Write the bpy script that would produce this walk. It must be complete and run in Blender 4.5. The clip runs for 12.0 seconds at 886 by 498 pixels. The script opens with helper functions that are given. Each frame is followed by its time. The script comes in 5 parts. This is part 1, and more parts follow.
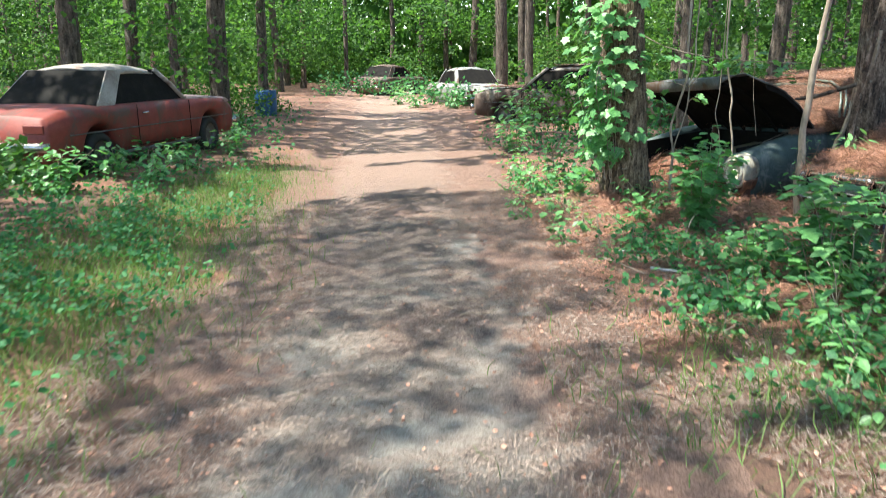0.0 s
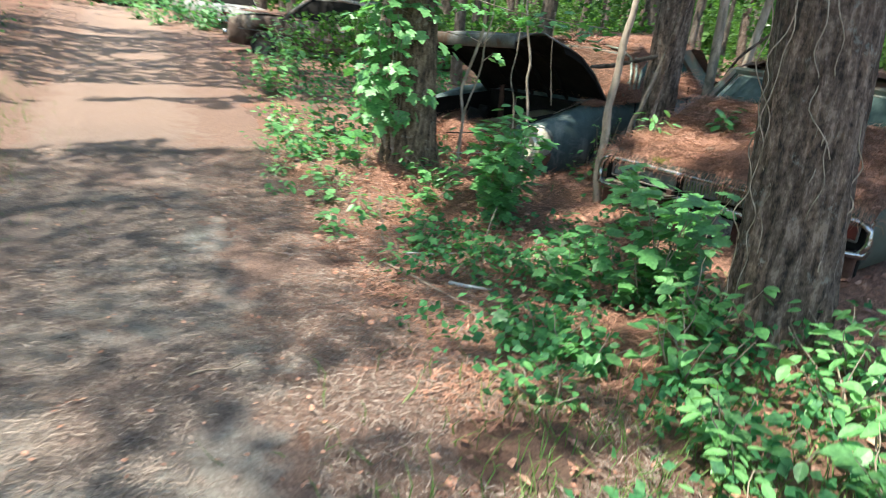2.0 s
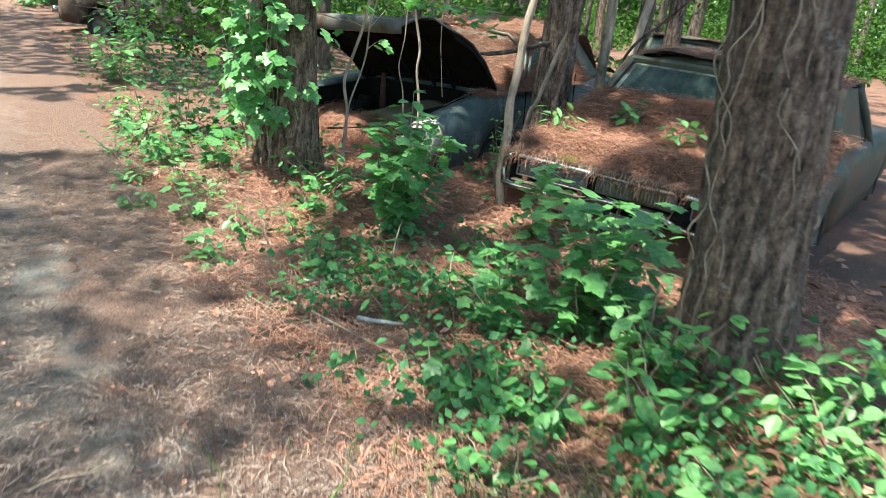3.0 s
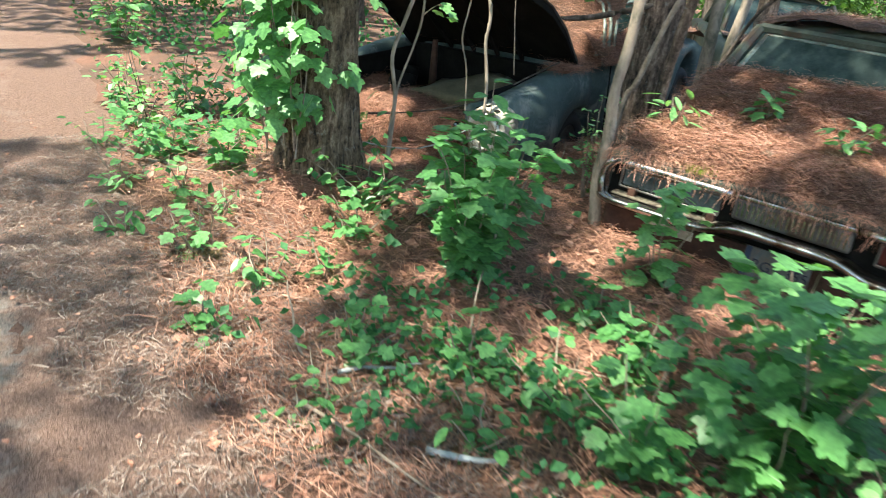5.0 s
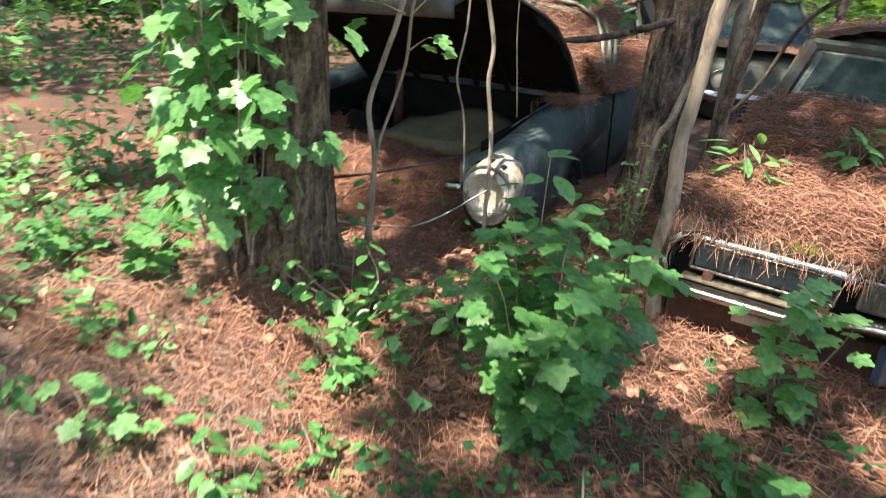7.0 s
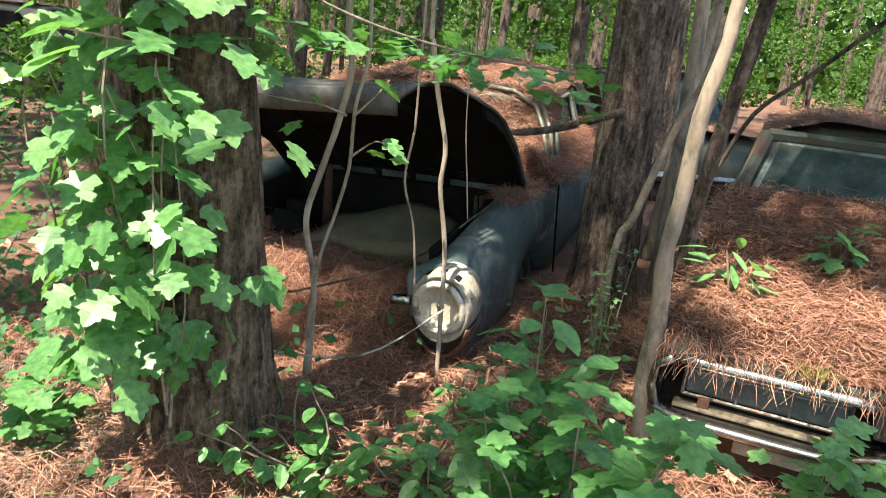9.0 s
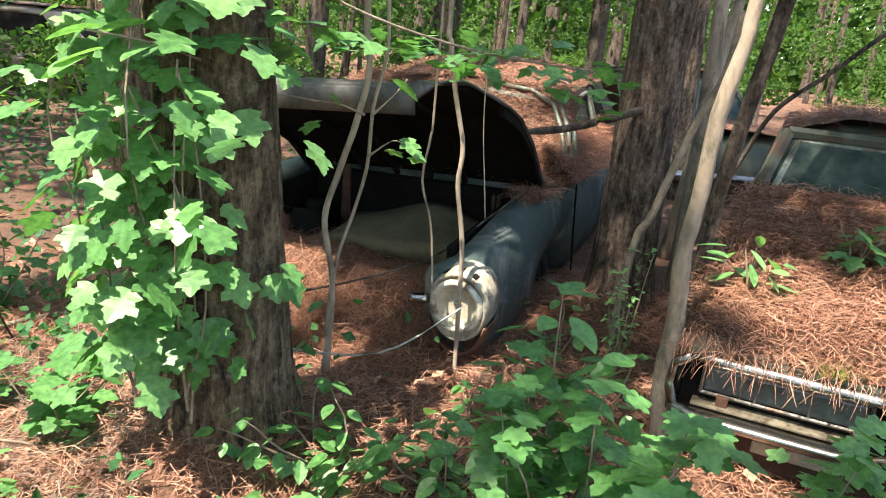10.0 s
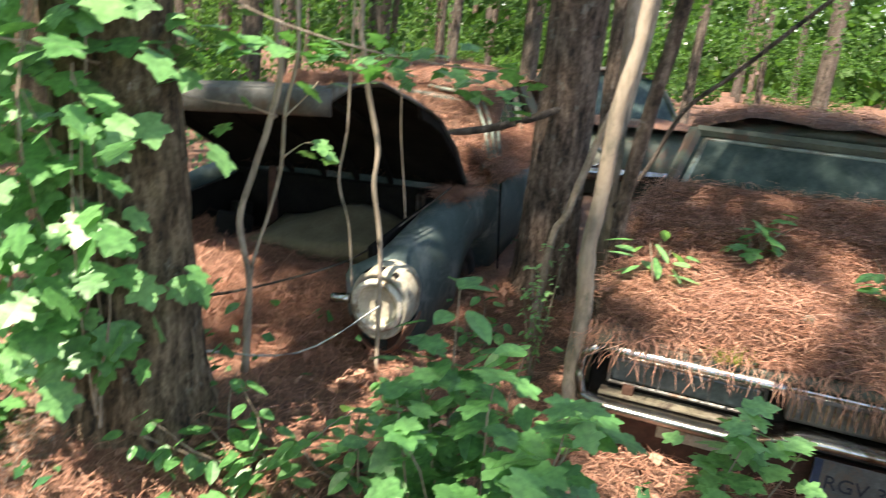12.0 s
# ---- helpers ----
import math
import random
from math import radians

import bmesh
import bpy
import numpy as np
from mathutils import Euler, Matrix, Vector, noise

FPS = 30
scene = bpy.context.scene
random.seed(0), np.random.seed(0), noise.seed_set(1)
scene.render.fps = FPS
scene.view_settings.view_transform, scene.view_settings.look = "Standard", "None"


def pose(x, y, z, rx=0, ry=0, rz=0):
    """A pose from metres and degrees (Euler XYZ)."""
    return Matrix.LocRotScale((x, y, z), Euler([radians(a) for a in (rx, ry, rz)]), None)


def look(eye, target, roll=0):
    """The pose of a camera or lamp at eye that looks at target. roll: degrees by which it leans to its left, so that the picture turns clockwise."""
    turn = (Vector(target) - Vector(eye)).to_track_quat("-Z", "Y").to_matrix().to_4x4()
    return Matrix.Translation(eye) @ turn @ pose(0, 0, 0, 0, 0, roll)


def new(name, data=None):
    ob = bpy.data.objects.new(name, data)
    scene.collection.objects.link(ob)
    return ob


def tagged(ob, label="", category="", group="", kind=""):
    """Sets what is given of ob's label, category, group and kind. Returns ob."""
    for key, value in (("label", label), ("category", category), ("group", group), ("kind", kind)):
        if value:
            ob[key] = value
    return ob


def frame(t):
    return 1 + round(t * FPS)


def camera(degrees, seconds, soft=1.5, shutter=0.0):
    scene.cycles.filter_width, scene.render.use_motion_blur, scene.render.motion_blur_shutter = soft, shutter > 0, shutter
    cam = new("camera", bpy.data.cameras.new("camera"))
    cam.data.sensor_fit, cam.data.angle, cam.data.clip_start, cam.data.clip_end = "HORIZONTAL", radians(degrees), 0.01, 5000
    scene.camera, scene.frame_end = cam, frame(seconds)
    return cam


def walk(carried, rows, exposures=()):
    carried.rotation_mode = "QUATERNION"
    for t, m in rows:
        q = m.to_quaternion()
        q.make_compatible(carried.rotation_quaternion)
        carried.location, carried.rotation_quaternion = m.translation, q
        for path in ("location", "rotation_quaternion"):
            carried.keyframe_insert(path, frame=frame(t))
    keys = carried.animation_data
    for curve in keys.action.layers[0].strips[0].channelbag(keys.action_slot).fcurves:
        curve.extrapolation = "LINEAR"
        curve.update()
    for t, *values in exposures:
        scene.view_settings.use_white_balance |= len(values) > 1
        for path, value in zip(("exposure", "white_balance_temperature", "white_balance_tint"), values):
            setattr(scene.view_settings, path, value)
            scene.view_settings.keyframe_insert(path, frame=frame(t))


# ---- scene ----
cam = camera(60.8, 12.0, soft=0.7, shutter=0.7)
METRES, EYE, TILT, LEAN, TURN = 5.4, 1.44, -14.0, 0.0, 0.0
ROWS = [
    (0.0, 0.0, 0.0, 0.0, 0.0, 0.0, -0.0),
    (0.5, 0.0114, 0.0567, 0.0194, -0.89, 1.02, 1.13),
    (1.0, 0.0162, 0.1229, 0.0328, -11.65, -1.51, 3.16),
    (1.5, 0.0173, 0.1841, 0.048, -15.36, -3.94, 1.2),
    (2.0, 0.0223, 0.2506, 0.0724, -18.12, -4.86, -1.97),
    (2.5, 0.0145, 0.3145, 0.0843, -24.83, -5.75, -2.76),
    (3.0, 0.0269, 0.3747, 0.1016, -28.59, -6.13, -0.46),
    (5.0, 0.0931, 0.6047, 0.1566, -26.55, -9.92, -1.22),
    (5.5, 0.0941, 0.6622, 0.1693, -30.07, -9.76, -1.97),
    (6.0, 0.1009, 0.7169, 0.185, -32.68, -10.09, -0.96),
    (6.5, 0.1214, 0.769, 0.1985, -30.06, -10.18, 0.68),
    (7.0, 0.1313, 0.821, 0.2082, -32.76, -9.84, 1.88),
    (7.5, 0.1403, 0.8666, 0.2234, -36.27, -9.38, 2.18),
    (9.5, 0.1558, 0.9076, 0.2401, -39.74, -4.49, 3.43),
    (10.0, 0.1538, 0.9049, 0.2391, -38.35, -5.06, 3.33),
    (10.5, 0.155, 0.8976, 0.2381, -38.21, -5.46, 3.89),
    (11.0, 0.1595, 0.8897, 0.2315, -38.73, -6.07, 3.96),
    (11.5, 0.1594, 0.8872, 0.2335, -39.4, -6.37, 2.4),
    (12.0, 0.1649, 0.882, 0.2366, -42.33, -5.21, 4.1),
]
walk(cam, [(t, pose(0, 0, EYE, TILT, LEAN, TURN) @ pose(METRES * x, METRES * y, METRES * z, 90 + pitch, roll, yaw)) for t, x, y, z, yaw, pitch, roll in ROWS],
     [(0.0, 1.58, 6400, 5), (1.5, 1.52, 6450, 5), (2.5, 1.56, 6450, 2), (3.0, 1.62, 6500, 3), (5.0, 1.72, 6700, 4), (7.0, 1.58, 7150, 13), (9.5, 1.59, 7300, 12), (12.0, 1.65, 7350, 12)])

# ---- light ----
SUN = Vector((-0.42, -0.10, 0.90)).normalized()
world = bpy.data.worlds.new("sky")
scene.world = world
world.use_nodes = True
wn = world.node_tree.nodes
sky = wn.new("ShaderNodeTexSky")
sky.sky_type, sky.sun_disc = "NISHITA", False
sky.sun_elevation = math.asin(SUN.z)
sky.sun_rotation = math.atan2(SUN.x, SUN.y)
wn["Background"].inputs[1].default_value = 0.15
world.node_tree.links.new(sky.outputs[0], wn["Background"].inputs[0])
sun = new("sun", bpy.data.lights.new("sun", "SUN"))
sun.data.energy, sun.data.angle, sun.data.color = 5.0, radians(0.55), (1.0, 0.95, 0.86)
sun.matrix_world = look(SUN * 40, (0, 0, 0))


# ---- materials ----
def material(name):
    m = bpy.data.materials.new(name)
    m.use_nodes = True
    nt = m.node_tree
    return m, nt, nt.nodes["Principled BSDF"], nt.links.new


def ramp(nt, fac, stops):
    r = nt.nodes.new("ShaderNodeValToRGB")
    e = r.color_ramp.elements
    while len(e) < len(stops):
        e.new(0.5)
    for k, (p, c) in zip(e, stops):
        k.position, k.color = p, (*c, 1)
    nt.links.new(fac, r.inputs[0])
    return r.outputs[0]


def noise_tex(nt, scale, detail=6, rough=0.6, vec=None, distort=0.0):
    n = nt.nodes.new("ShaderNodeTexNoise")
    n.inputs["Scale"].default_value, n.inputs["Detail"].default_value = scale, detail
    n.inputs["Roughness"].default_value, n.inputs["Distortion"].default_value = rough, distort
    if vec is not None:
        nt.links.new(vec, n.inputs["Vector"])
    return n.outputs["Fac"]


def mixc(nt, fac, a, b, mode="MIX"):
    m = nt.nodes.new("ShaderNodeMix")
    m.data_type, m.blend_type = "RGBA", mode
    for s, v in ((m.inputs[0], fac), (m.inputs[6], a), (m.inputs[7], b)):
        if isinstance(v, (int, float)):
            s.default_value = v
        elif isinstance(v, tuple):
            s.default_value = (*v, 1)
        else:
            nt.links.new(v, s)
    return m.outputs[2]


def position(nt, stretch=(1, 1, 1), local=False):
    src = nt.nodes.new("ShaderNodeTexCoord").outputs["Object"] if local else nt.nodes.new("ShaderNodeNewGeometry").outputs["Position"]
    mp = nt.nodes.new("ShaderNodeMapping")
    mp.inputs["Scale"].default_value = stretch
    nt.links.new(src, mp.inputs[0])
    return mp.outputs[0]


def bumped(nt, bsdf, height, strength, distance):
    b = nt.nodes.new("ShaderNodeBump")
    b.inputs["Strength"].default_value, b.inputs["Distance"].default_value = strength, distance
    nt.links.new(height, b.inputs["Height"])
    nt.links.new(b.outputs[0], bsdf.inputs["Normal"])


def surface(name, dark, mid, light, scale=6.0, rough=0.8, metal=0.0, bump=0.3, depth=0.01, fine=60.0, stain=None, stain_scale=1.5, stretch=(1, 1, 1), local=False):
    """A worn surface: three tones at one scale, a finer grain, and stains of another colour."""
    m, nt, b, link = material(name)
    v = position(nt, stretch, local)
    n1, n2 = noise_tex(nt, scale, 7, 0.65, v), noise_tex(nt, fine, 4, 0.6, v)
    col = ramp(nt, n1, [(0.3, dark), (0.5, mid), (0.7, light)])
    col = mixc(nt, 0.35, col, ramp(nt, n2, [(0.3, tuple(0.5 * c for c in mid)), (0.7, tuple(min(1, 1.4 * c) for c in mid))]))
    if stain:
        col = mixc(nt, ramp(nt, noise_tex(nt, stain_scale, 6, 0.7, v, 0.6), [(0.5, (0, 0, 0)), (0.62, (1, 1, 1))]), col, stain)
    link(col, b.inputs["Base Color"])
    b.inputs["Roughness"].default_value, b.inputs["Metallic"].default_value = rough, metal
    if bump:
        add = nt.nodes.new("ShaderNodeMath")
        add.operation = "ADD"
        link(n1, add.inputs[0]), link(n2, add.inputs[1])
        bumped(nt, b, add.outputs[0], bump, depth)
    return m


def leaf_material(name, colours, glow=0.45, per_object=False, rough=0.58, gloss=0.3):
    m, nt, b, link = material(name)
    rnd = nt.nodes.new("ShaderNodeObjectInfo").outputs["Random"] if per_object else nt.nodes.new("ShaderNodeNewGeometry").outputs["Random Per Island"]
    k = len(colours) - 1
    col = ramp(nt, rnd, [(i / k, c) for i, c in enumerate(colours)])
    v = position(nt)
    col = mixc(nt, 0.35, col, ramp(nt, noise_tex(nt, 55, 3, 0.5, v), [(0.35, tuple(0.6 * c for c in colours[0])), (0.7, tuple(1.5 * c for c in colours[-1]))]))
    link(col, b.inputs["Base Color"])
    b.inputs["Roughness"].default_value = rough
    b.inputs["Specular IOR Level"].default_value = gloss
    t = nt.nodes.new("ShaderNodeBsdfTranslucent")
    link(mixc(nt, 1.0, col, (1.45, 1.52, 0.9), "MULTIPLY"), t.inputs[0])
    mx = nt.nodes.new("ShaderNodeMixShader")
    mx.inputs[0].default_value = glow
    link(b.outputs[0], mx.inputs[1]), link(t.outputs[0], mx.inputs[2])
    link(mx.outputs[0], nt.nodes["Material Output"].inputs[0])
    return m


def bark_material(name, dark, mid, light, lichen, scale=9.0):
    """Furrowed bark: long broken ridges, flaky plates, lichen patches."""
    m, nt, b, link = material(name)
    v = position(nt, (1, 1, 0.24))
    ridge = noise_tex(nt, scale * 2.8, 8, 0.6, v, 0.15)
    flake = noise_tex(nt, scale * 5, 6, 0.75, position(nt, (1, 1, 0.7)), 0.2)
    mixed = nt.nodes.new("ShaderNodeMath")
    mixed.operation = "MULTIPLY_ADD"
    mixed.inputs[1].default_value = 0.75
    link(flake, mixed.inputs[0]), link(ridge, mixed.inputs[2])
    col = ramp(nt, mixed.outputs[0], [(0.70, dark), (0.85, mid), (0.97, tuple(0.5 * (a + c) for a, c in zip(mid, light))), (1.12, light)])
    patch = ramp(nt, noise_tex(nt, 10, 7, 0.72, position(nt)), [(0.59, (0, 0, 0)), (0.64, (1, 1, 1))])
    col = mixc(nt, patch, col, mixc(nt, 0.45, col, lichen))
    link(col, b.inputs["Base Color"])
    b.inputs["Roughness"].default_value = 0.92
    bumped(nt, b, mixed.outputs[0], 1.0, 0.035)
    return m


def plain(name, col, rough=0.6, metal=0.0):
    return surface(name, tuple(0.7 * c for c in col), col, tuple(min(1, 1.25 * c) for c in col), 14, rough, metal, 0.15, 0.004, 90)


def litter_material():
    m, nt, b, link = material("pine_litter")
    p = position(nt)
    w1 = noise_tex(nt, 62, 8, 0.8, position(nt, (1, 1.7, 1)), 0.3)
    w2 = noise_tex(nt, 58, 8, 0.8, position(nt, (1.7, 1, 1)), 0.3)
    big = noise_tex(nt, 1.1, 5, 0.6, p)
    strands = mixc(nt, ramp(nt, noise_tex(nt, 26, 5, 0.7, p), [(0.45, (0, 0, 0)), (0.55, (1, 1, 1))]), w1, w2)
    col = ramp(nt, strands, [(0.32, (0.035, 0.019, 0.013)), (0.47, (0.21, 0.097, 0.06)), (0.58, (0.38, 0.19, 0.128)), (0.72, (0.53, 0.34, 0.25))])
    col = mixc(nt, ramp(nt, big, [(0.38, (0, 0, 0)), (0.62, (0.85, 0.85, 0.85))]), col, ramp(nt, strands, [(0.35, (0.03, 0.02, 0.015)), (0.65, (0.21, 0.13, 0.09))]))
    link(col, b.inputs["Base Color"])
    b.inputs["Roughness"].default_value = 0.85
    bumped(nt, b, strands, 1.0, 0.03)
    return m


def road_material():
    m, nt, b, link = material("dirt_road")
    p = position(nt)
    streak = noise_tex(nt, 42, 7, 0.8, position(nt, (2.5, 1, 1)), 0.9)
    grit = noise_tex(nt, 120, 4, 0.7, p)
    ash = noise_tex(nt, 1.35, 8, 0.72, p, 0.5)
    base = ramp(nt, streak, [(0.32, (0.06, 0.042, 0.035)), (0.5, (0.225, 0.165, 0.137)), (0.66, (0.40, 0.31, 0.26)), (0.78, (0.56, 0.46, 0.385))])
    grey = ramp(nt, streak, [(0.3, (0.13, 0.117, 0.10)), (0.5, (0.39, 0.355, 0.31)), (0.7, (0.60, 0.56, 0.50))])
    # the ashen, stony ground wears through in the nearer half of the track
    sep = nt.nodes.new("ShaderNodeSeparateXYZ")
    link(p, sep.inputs[0])
    near = nt.nodes.new("ShaderNodeMapRange")
    near.inputs[1].default_value, near.inputs[2].default_value = 1.0, 9.0
    near.inputs[3].default_value, near.inputs[4].default_value = 0.13, -0.11
    link(sep.outputs[1], near.inputs[0])
    add = nt.nodes.new("ShaderNodeMath")
    link(ash, add.inputs[0]), link(near.outputs[0], add.inputs[1])
    col = mixc(nt, ramp(nt, add.outputs[0], [(0.47, (0, 0, 0)), (0.64, (1, 1, 1))]), base, grey)
    red = ramp(nt, noise_tex(nt, 0.9, 4, 0.6, p), [(0.45, (0, 0, 0)), (0.7, (0.6, 0.6, 0.6))])
    col = mixc(nt, red, col, mixc(nt, 1.0, col, (1.35, 1.0, 0.85), "MULTIPLY"))
    far = nt.nodes.new("ShaderNodeMapRange")
    far.inputs[1].default_value, far.inputs[2].default_value = 7.0, 10.0
    link(sep.outputs[1], far.inputs[0])
    col = mixc(nt, far.outputs[0], col, ramp(nt, streak, [(0.3, (0.14, 0.08, 0.06)), (0.5, (0.36, 0.235, 0.18)), (0.7, (0.56, 0.41, 0.33))]))
    verge = nt.nodes.new("ShaderNodeAttribute")
    verge.attribute_name = "verge"
    vm = nt.nodes.new("ShaderNodeMath")
    vm.operation = "MULTIPLY_ADD"
    vm.inputs[1].default_value = 0.9
    link(noise_tex(nt, 5, 7, 0.75, p), vm.inputs[0]), link(verge.outputs["Fac"], vm.inputs[2])
    brown = ramp(nt, streak, [(0.32, (0.06, 0.035, 0.026)), (0.47, (0.26, 0.15, 0.108)), (0.6, (0.42, 0.265, 0.20)), (0.75, (0.56, 0.40, 0.32))])
    col = mixc(nt, ramp(nt, vm.outputs[0], [(0.85, (0, 0, 0)), (1.1, (1, 1, 1))]), col, brown)
    link(col, b.inputs["Base Color"])
    b.inputs["Roughness"].default_value = 0.9
    hh = nt.nodes.new("ShaderNodeMath")
    link(streak, hh.inputs[0]), link(grit, hh.inputs[1])
    bumped(nt, b, hh.outputs[0], 1.0, 0.03)
    return m


LITTER, ROAD = litter_material(), road_material()
GREYNEEDLE = leaf_material("weathered_needle", [(0.028, 0.02, 0.016), (0.10, 0.07, 0.057), (0.21, 0.155, 0.128), (0.38, 0.295, 0.245)], 0.05)
NEEDLE = leaf_material("dry_needle", [(0.05, 0.02, 0.013), (0.26, 0.105, 0.065), (0.40, 0.185, 0.12), (0.56, 0.33, 0.24)], 0.1)
TWIG = surface("dead_twig", (0.08, 0.06, 0.045), (0.24, 0.19, 0.14), (0.42, 0.36, 0.29), 20, 0.9)
PALE_TWIG = surface("lichened_twig", (0.16, 0.17, 0.16), (0.36, 0.38, 0.36), (0.55, 0.58, 0.55), 20, 0.9)
PINE = bark_material("pine_bark", (0.02, 0.013, 0.009), (0.115, 0.078, 0.056), (0.29, 0.215, 0.165), (0.33, 0.34, 0.30))
OAK = bark_material("vine_tree_bark", (0.022, 0.015, 0.009), (0.135, 0.092, 0.055), (0.32, 0.235, 0.155), (0.42, 0.39, 0.32), 11)
SMOOTH = surface("sapling_bark", (0.15, 0.115, 0.085), (0.33, 0.265, 0.20), (0.48, 0.41, 0.33), 11, 0.85, stretch=(1, 1, 0.4), stain=(0.12, 0.11, 0.08), stain_scale=7)
FARBARK = bark_material("forest_bark", (0.022, 0.017, 0.013), (0.085, 0.065, 0.05), (0.17, 0.135, 0.11), (0.2, 0.22, 0.17), 5)
LEAF = leaf_material("maple_leaf", [(0.052, 0.165, 0.05), (0.085, 0.245, 0.072), (0.135, 0.33, 0.105)], 0.36, True, 0.45, 0.7)
LEAF_YOUNG = leaf_material("young_leaf", [(0.09, 0.245, 0.075), (0.145, 0.345, 0.115), (0.22, 0.44, 0.165)], 0.36, True, 0.45, 0.7)
LEAF_DARK = leaf_material("weed_leaf", [(0.028, 0.115, 0.048), (0.05, 0.175, 0.07), (0.085, 0.235, 0.085)], 0.4)
FOLIAGE = leaf_material("forest_foliage", [(0.014, 0.045, 0.014), (0.032, 0.095, 0.022), (0.065, 0.16, 0.035), (0.11, 0.23, 0.05)], 0.5)
LEAF_MOSS = leaf_material("moss_blade", [(0.12, 0.17, 0.02), (0.2, 0.25, 0.04)], 0.3)
GRASS = leaf_material("grass_blade", [(0.05, 0.11, 0.025), (0.09, 0.17, 0.04), (0.16, 0.22, 0.07)], 0.35)
TEAL = surface("faded_teal_paint", (0.03, 0.048, 0.046), (0.062, 0.09, 0.086), (0.12, 0.155, 0.15), 4, 0.6, 0.0, 0.12, 0.003, 70, (0.17, 0.19, 0.18), 3.6)
TEAL.node_tree.nodes["Principled BSDF"].inputs["Specular IOR Level"].default_value = 0.25
OLIVE = surface("mossy_green_paint", (0.03, 0.04, 0.03), (0.06, 0.075, 0.055), (0.11, 0.125, 0.095), 5, 0.6, 0.0, 0.2, 0.004, 80, (0.10, 0.055, 0.035), 2.5)
RED = surface("rusted_red_paint", (0.07, 0.016, 0.012), (0.19, 0.03, 0.02), (0.27, 0.07, 0.048), 2.5, 0.6, 0.0, 0.15, 0.004, 60, (0.09, 0.045, 0.032), 2.4)
REDTOP = surface("weathered_grey_roof", (0.14, 0.12, 0.105), (0.30, 0.27, 0.24), (0.45, 0.42, 0.38), 2.5, 0.7, 0.0, 0.1, 0.003, 50, (0.16, 0.10, 0.075), 1.6)
WHITE = surface("chalky_white_paint", (0.10, 0.10, 0.092), (0.28, 0.285, 0.27), (0.46, 0.46, 0.44), 3, 0.6, 0.0, 0.1, 0.003, 50, (0.12, 0.075, 0.05), 2.4)
RUSTHULK = surface("brown_rusted_steel", (0.03, 0.02, 0.016), (0.085, 0.055, 0.042), (0.17, 0.115, 0.09), 4, 0.8, 0.2, 0.3, 0.006, 50, (0.24, 0.2, 0.16), 2.0)
RUST = surface("rust", (0.03, 0.015, 0.01), (0.075, 0.034, 0.022), (0.14, 0.07, 0.045), 12, 0.9, 0.1, 0.4, 0.006)
CHROME = surface("pitted_chrome", (0.16, 0.15, 0.135), (0.40, 0.40, 0.39), (0.66, 0.66, 0.65), 8, 0.27, 1.0, 0.12, 0.002, 120, (0.16, 0.11, 0.075), 6)
DULL = surface("dull_steel", (0.05, 0.05, 0.047), (0.12, 0.12, 0.113), (0.22, 0.22, 0.21), 9, 0.55, 0.6, 0.2, 0.003, 90, (0.10, 0.065, 0.045), 5)
# holds the shade of engine bay, bonnet and wreck cabins; plain on seams
BLACK = surface("shade_and_plain_black", (0.004, 0.004, 0.004), (0.010, 0.009, 0.008), (0.022, 0.019, 0.016), 7, 0.75, 0.0, 0.3, 0.005)
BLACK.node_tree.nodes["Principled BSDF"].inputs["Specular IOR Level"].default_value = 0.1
RUBBER = plain("cracked_rubber", (0.02, 0.02, 0.019), 0.85)
LENS = surface("grimy_lens", (0.045, 0.055, 0.053), (0.11, 0.13, 0.125), (0.22, 0.25, 0.24), 8, 0.2, 0.0, 0.05, 0.002, 60)
REDLENS = plain("faded_red_lens", (0.12, 0.02, 0.015), 0.35)
LAMPGLASS = surface("cloudy_lamp_glass", (0.30, 0.27, 0.19), (0.50, 0.46, 0.34), (0.66, 0.62, 0.50), 18, 0.25, 0.0, 0.1, 0.002, 90)
PLATE = surface("weathered_plate", (0.06, 0.065, 0.066), (0.12, 0.13, 0.132), (0.2, 0.21, 0.212), 20, 0.6, 0.2, 0.2, 0.002, 120, (0.15, 0.12, 0.1), 12)
PLATEINK = plain("plate_ink", (0.02, 0.025, 0.04), 0.6)
PLATEBLUE = plain("plate_blue", (0.03, 0.05, 0.10), 0.6)
BARREL = surface("blue_drum_plastic", (0.008, 0.04, 0.10), (0.015, 0.08, 0.19), (0.03, 0.12, 0.26), 6, 0.45)
CREAM = surface("mildewed_cream", (0.26, 0.22, 0.16), (0.44, 0.40, 0.31), (0.6, 0.56, 0.46), 9, 0.6, stain=(0.17, 0.12, 0.08), stain_scale=5)
PALE = surface("bleached_bezel", (0.34, 0.31, 0.25), (0.58, 0.55, 0.47), (0.72, 0.69, 0.62), 14, 0.35, 0.1, 0.1, 0.002, 90, (0.2, 0.15, 0.1), 9)
CARDBOARD = surface("sodden_tan_lining", (0.07, 0.058, 0.032), (0.14, 0.115, 0.064), (0.21, 0.175, 0.105), 6, 0.9)
GRIME = surface("dirt_caked_cream", (0.05, 0.042, 0.03), (0.15, 0.13, 0.09), (0.34, 0.31, 0.24), 7, 0.8, stain=(0.05, 0.035, 0.025), stain_scale=8)
ORANGERUST = surface("orange_rust_paint", (0.07, 0.03, 0.018), (0.19, 0.085, 0.05), (0.33, 0.19, 0.13), 10, 0.6, 0.1, 0.2, 0.003, 90, (0.08, 0.05, 0.035), 9)
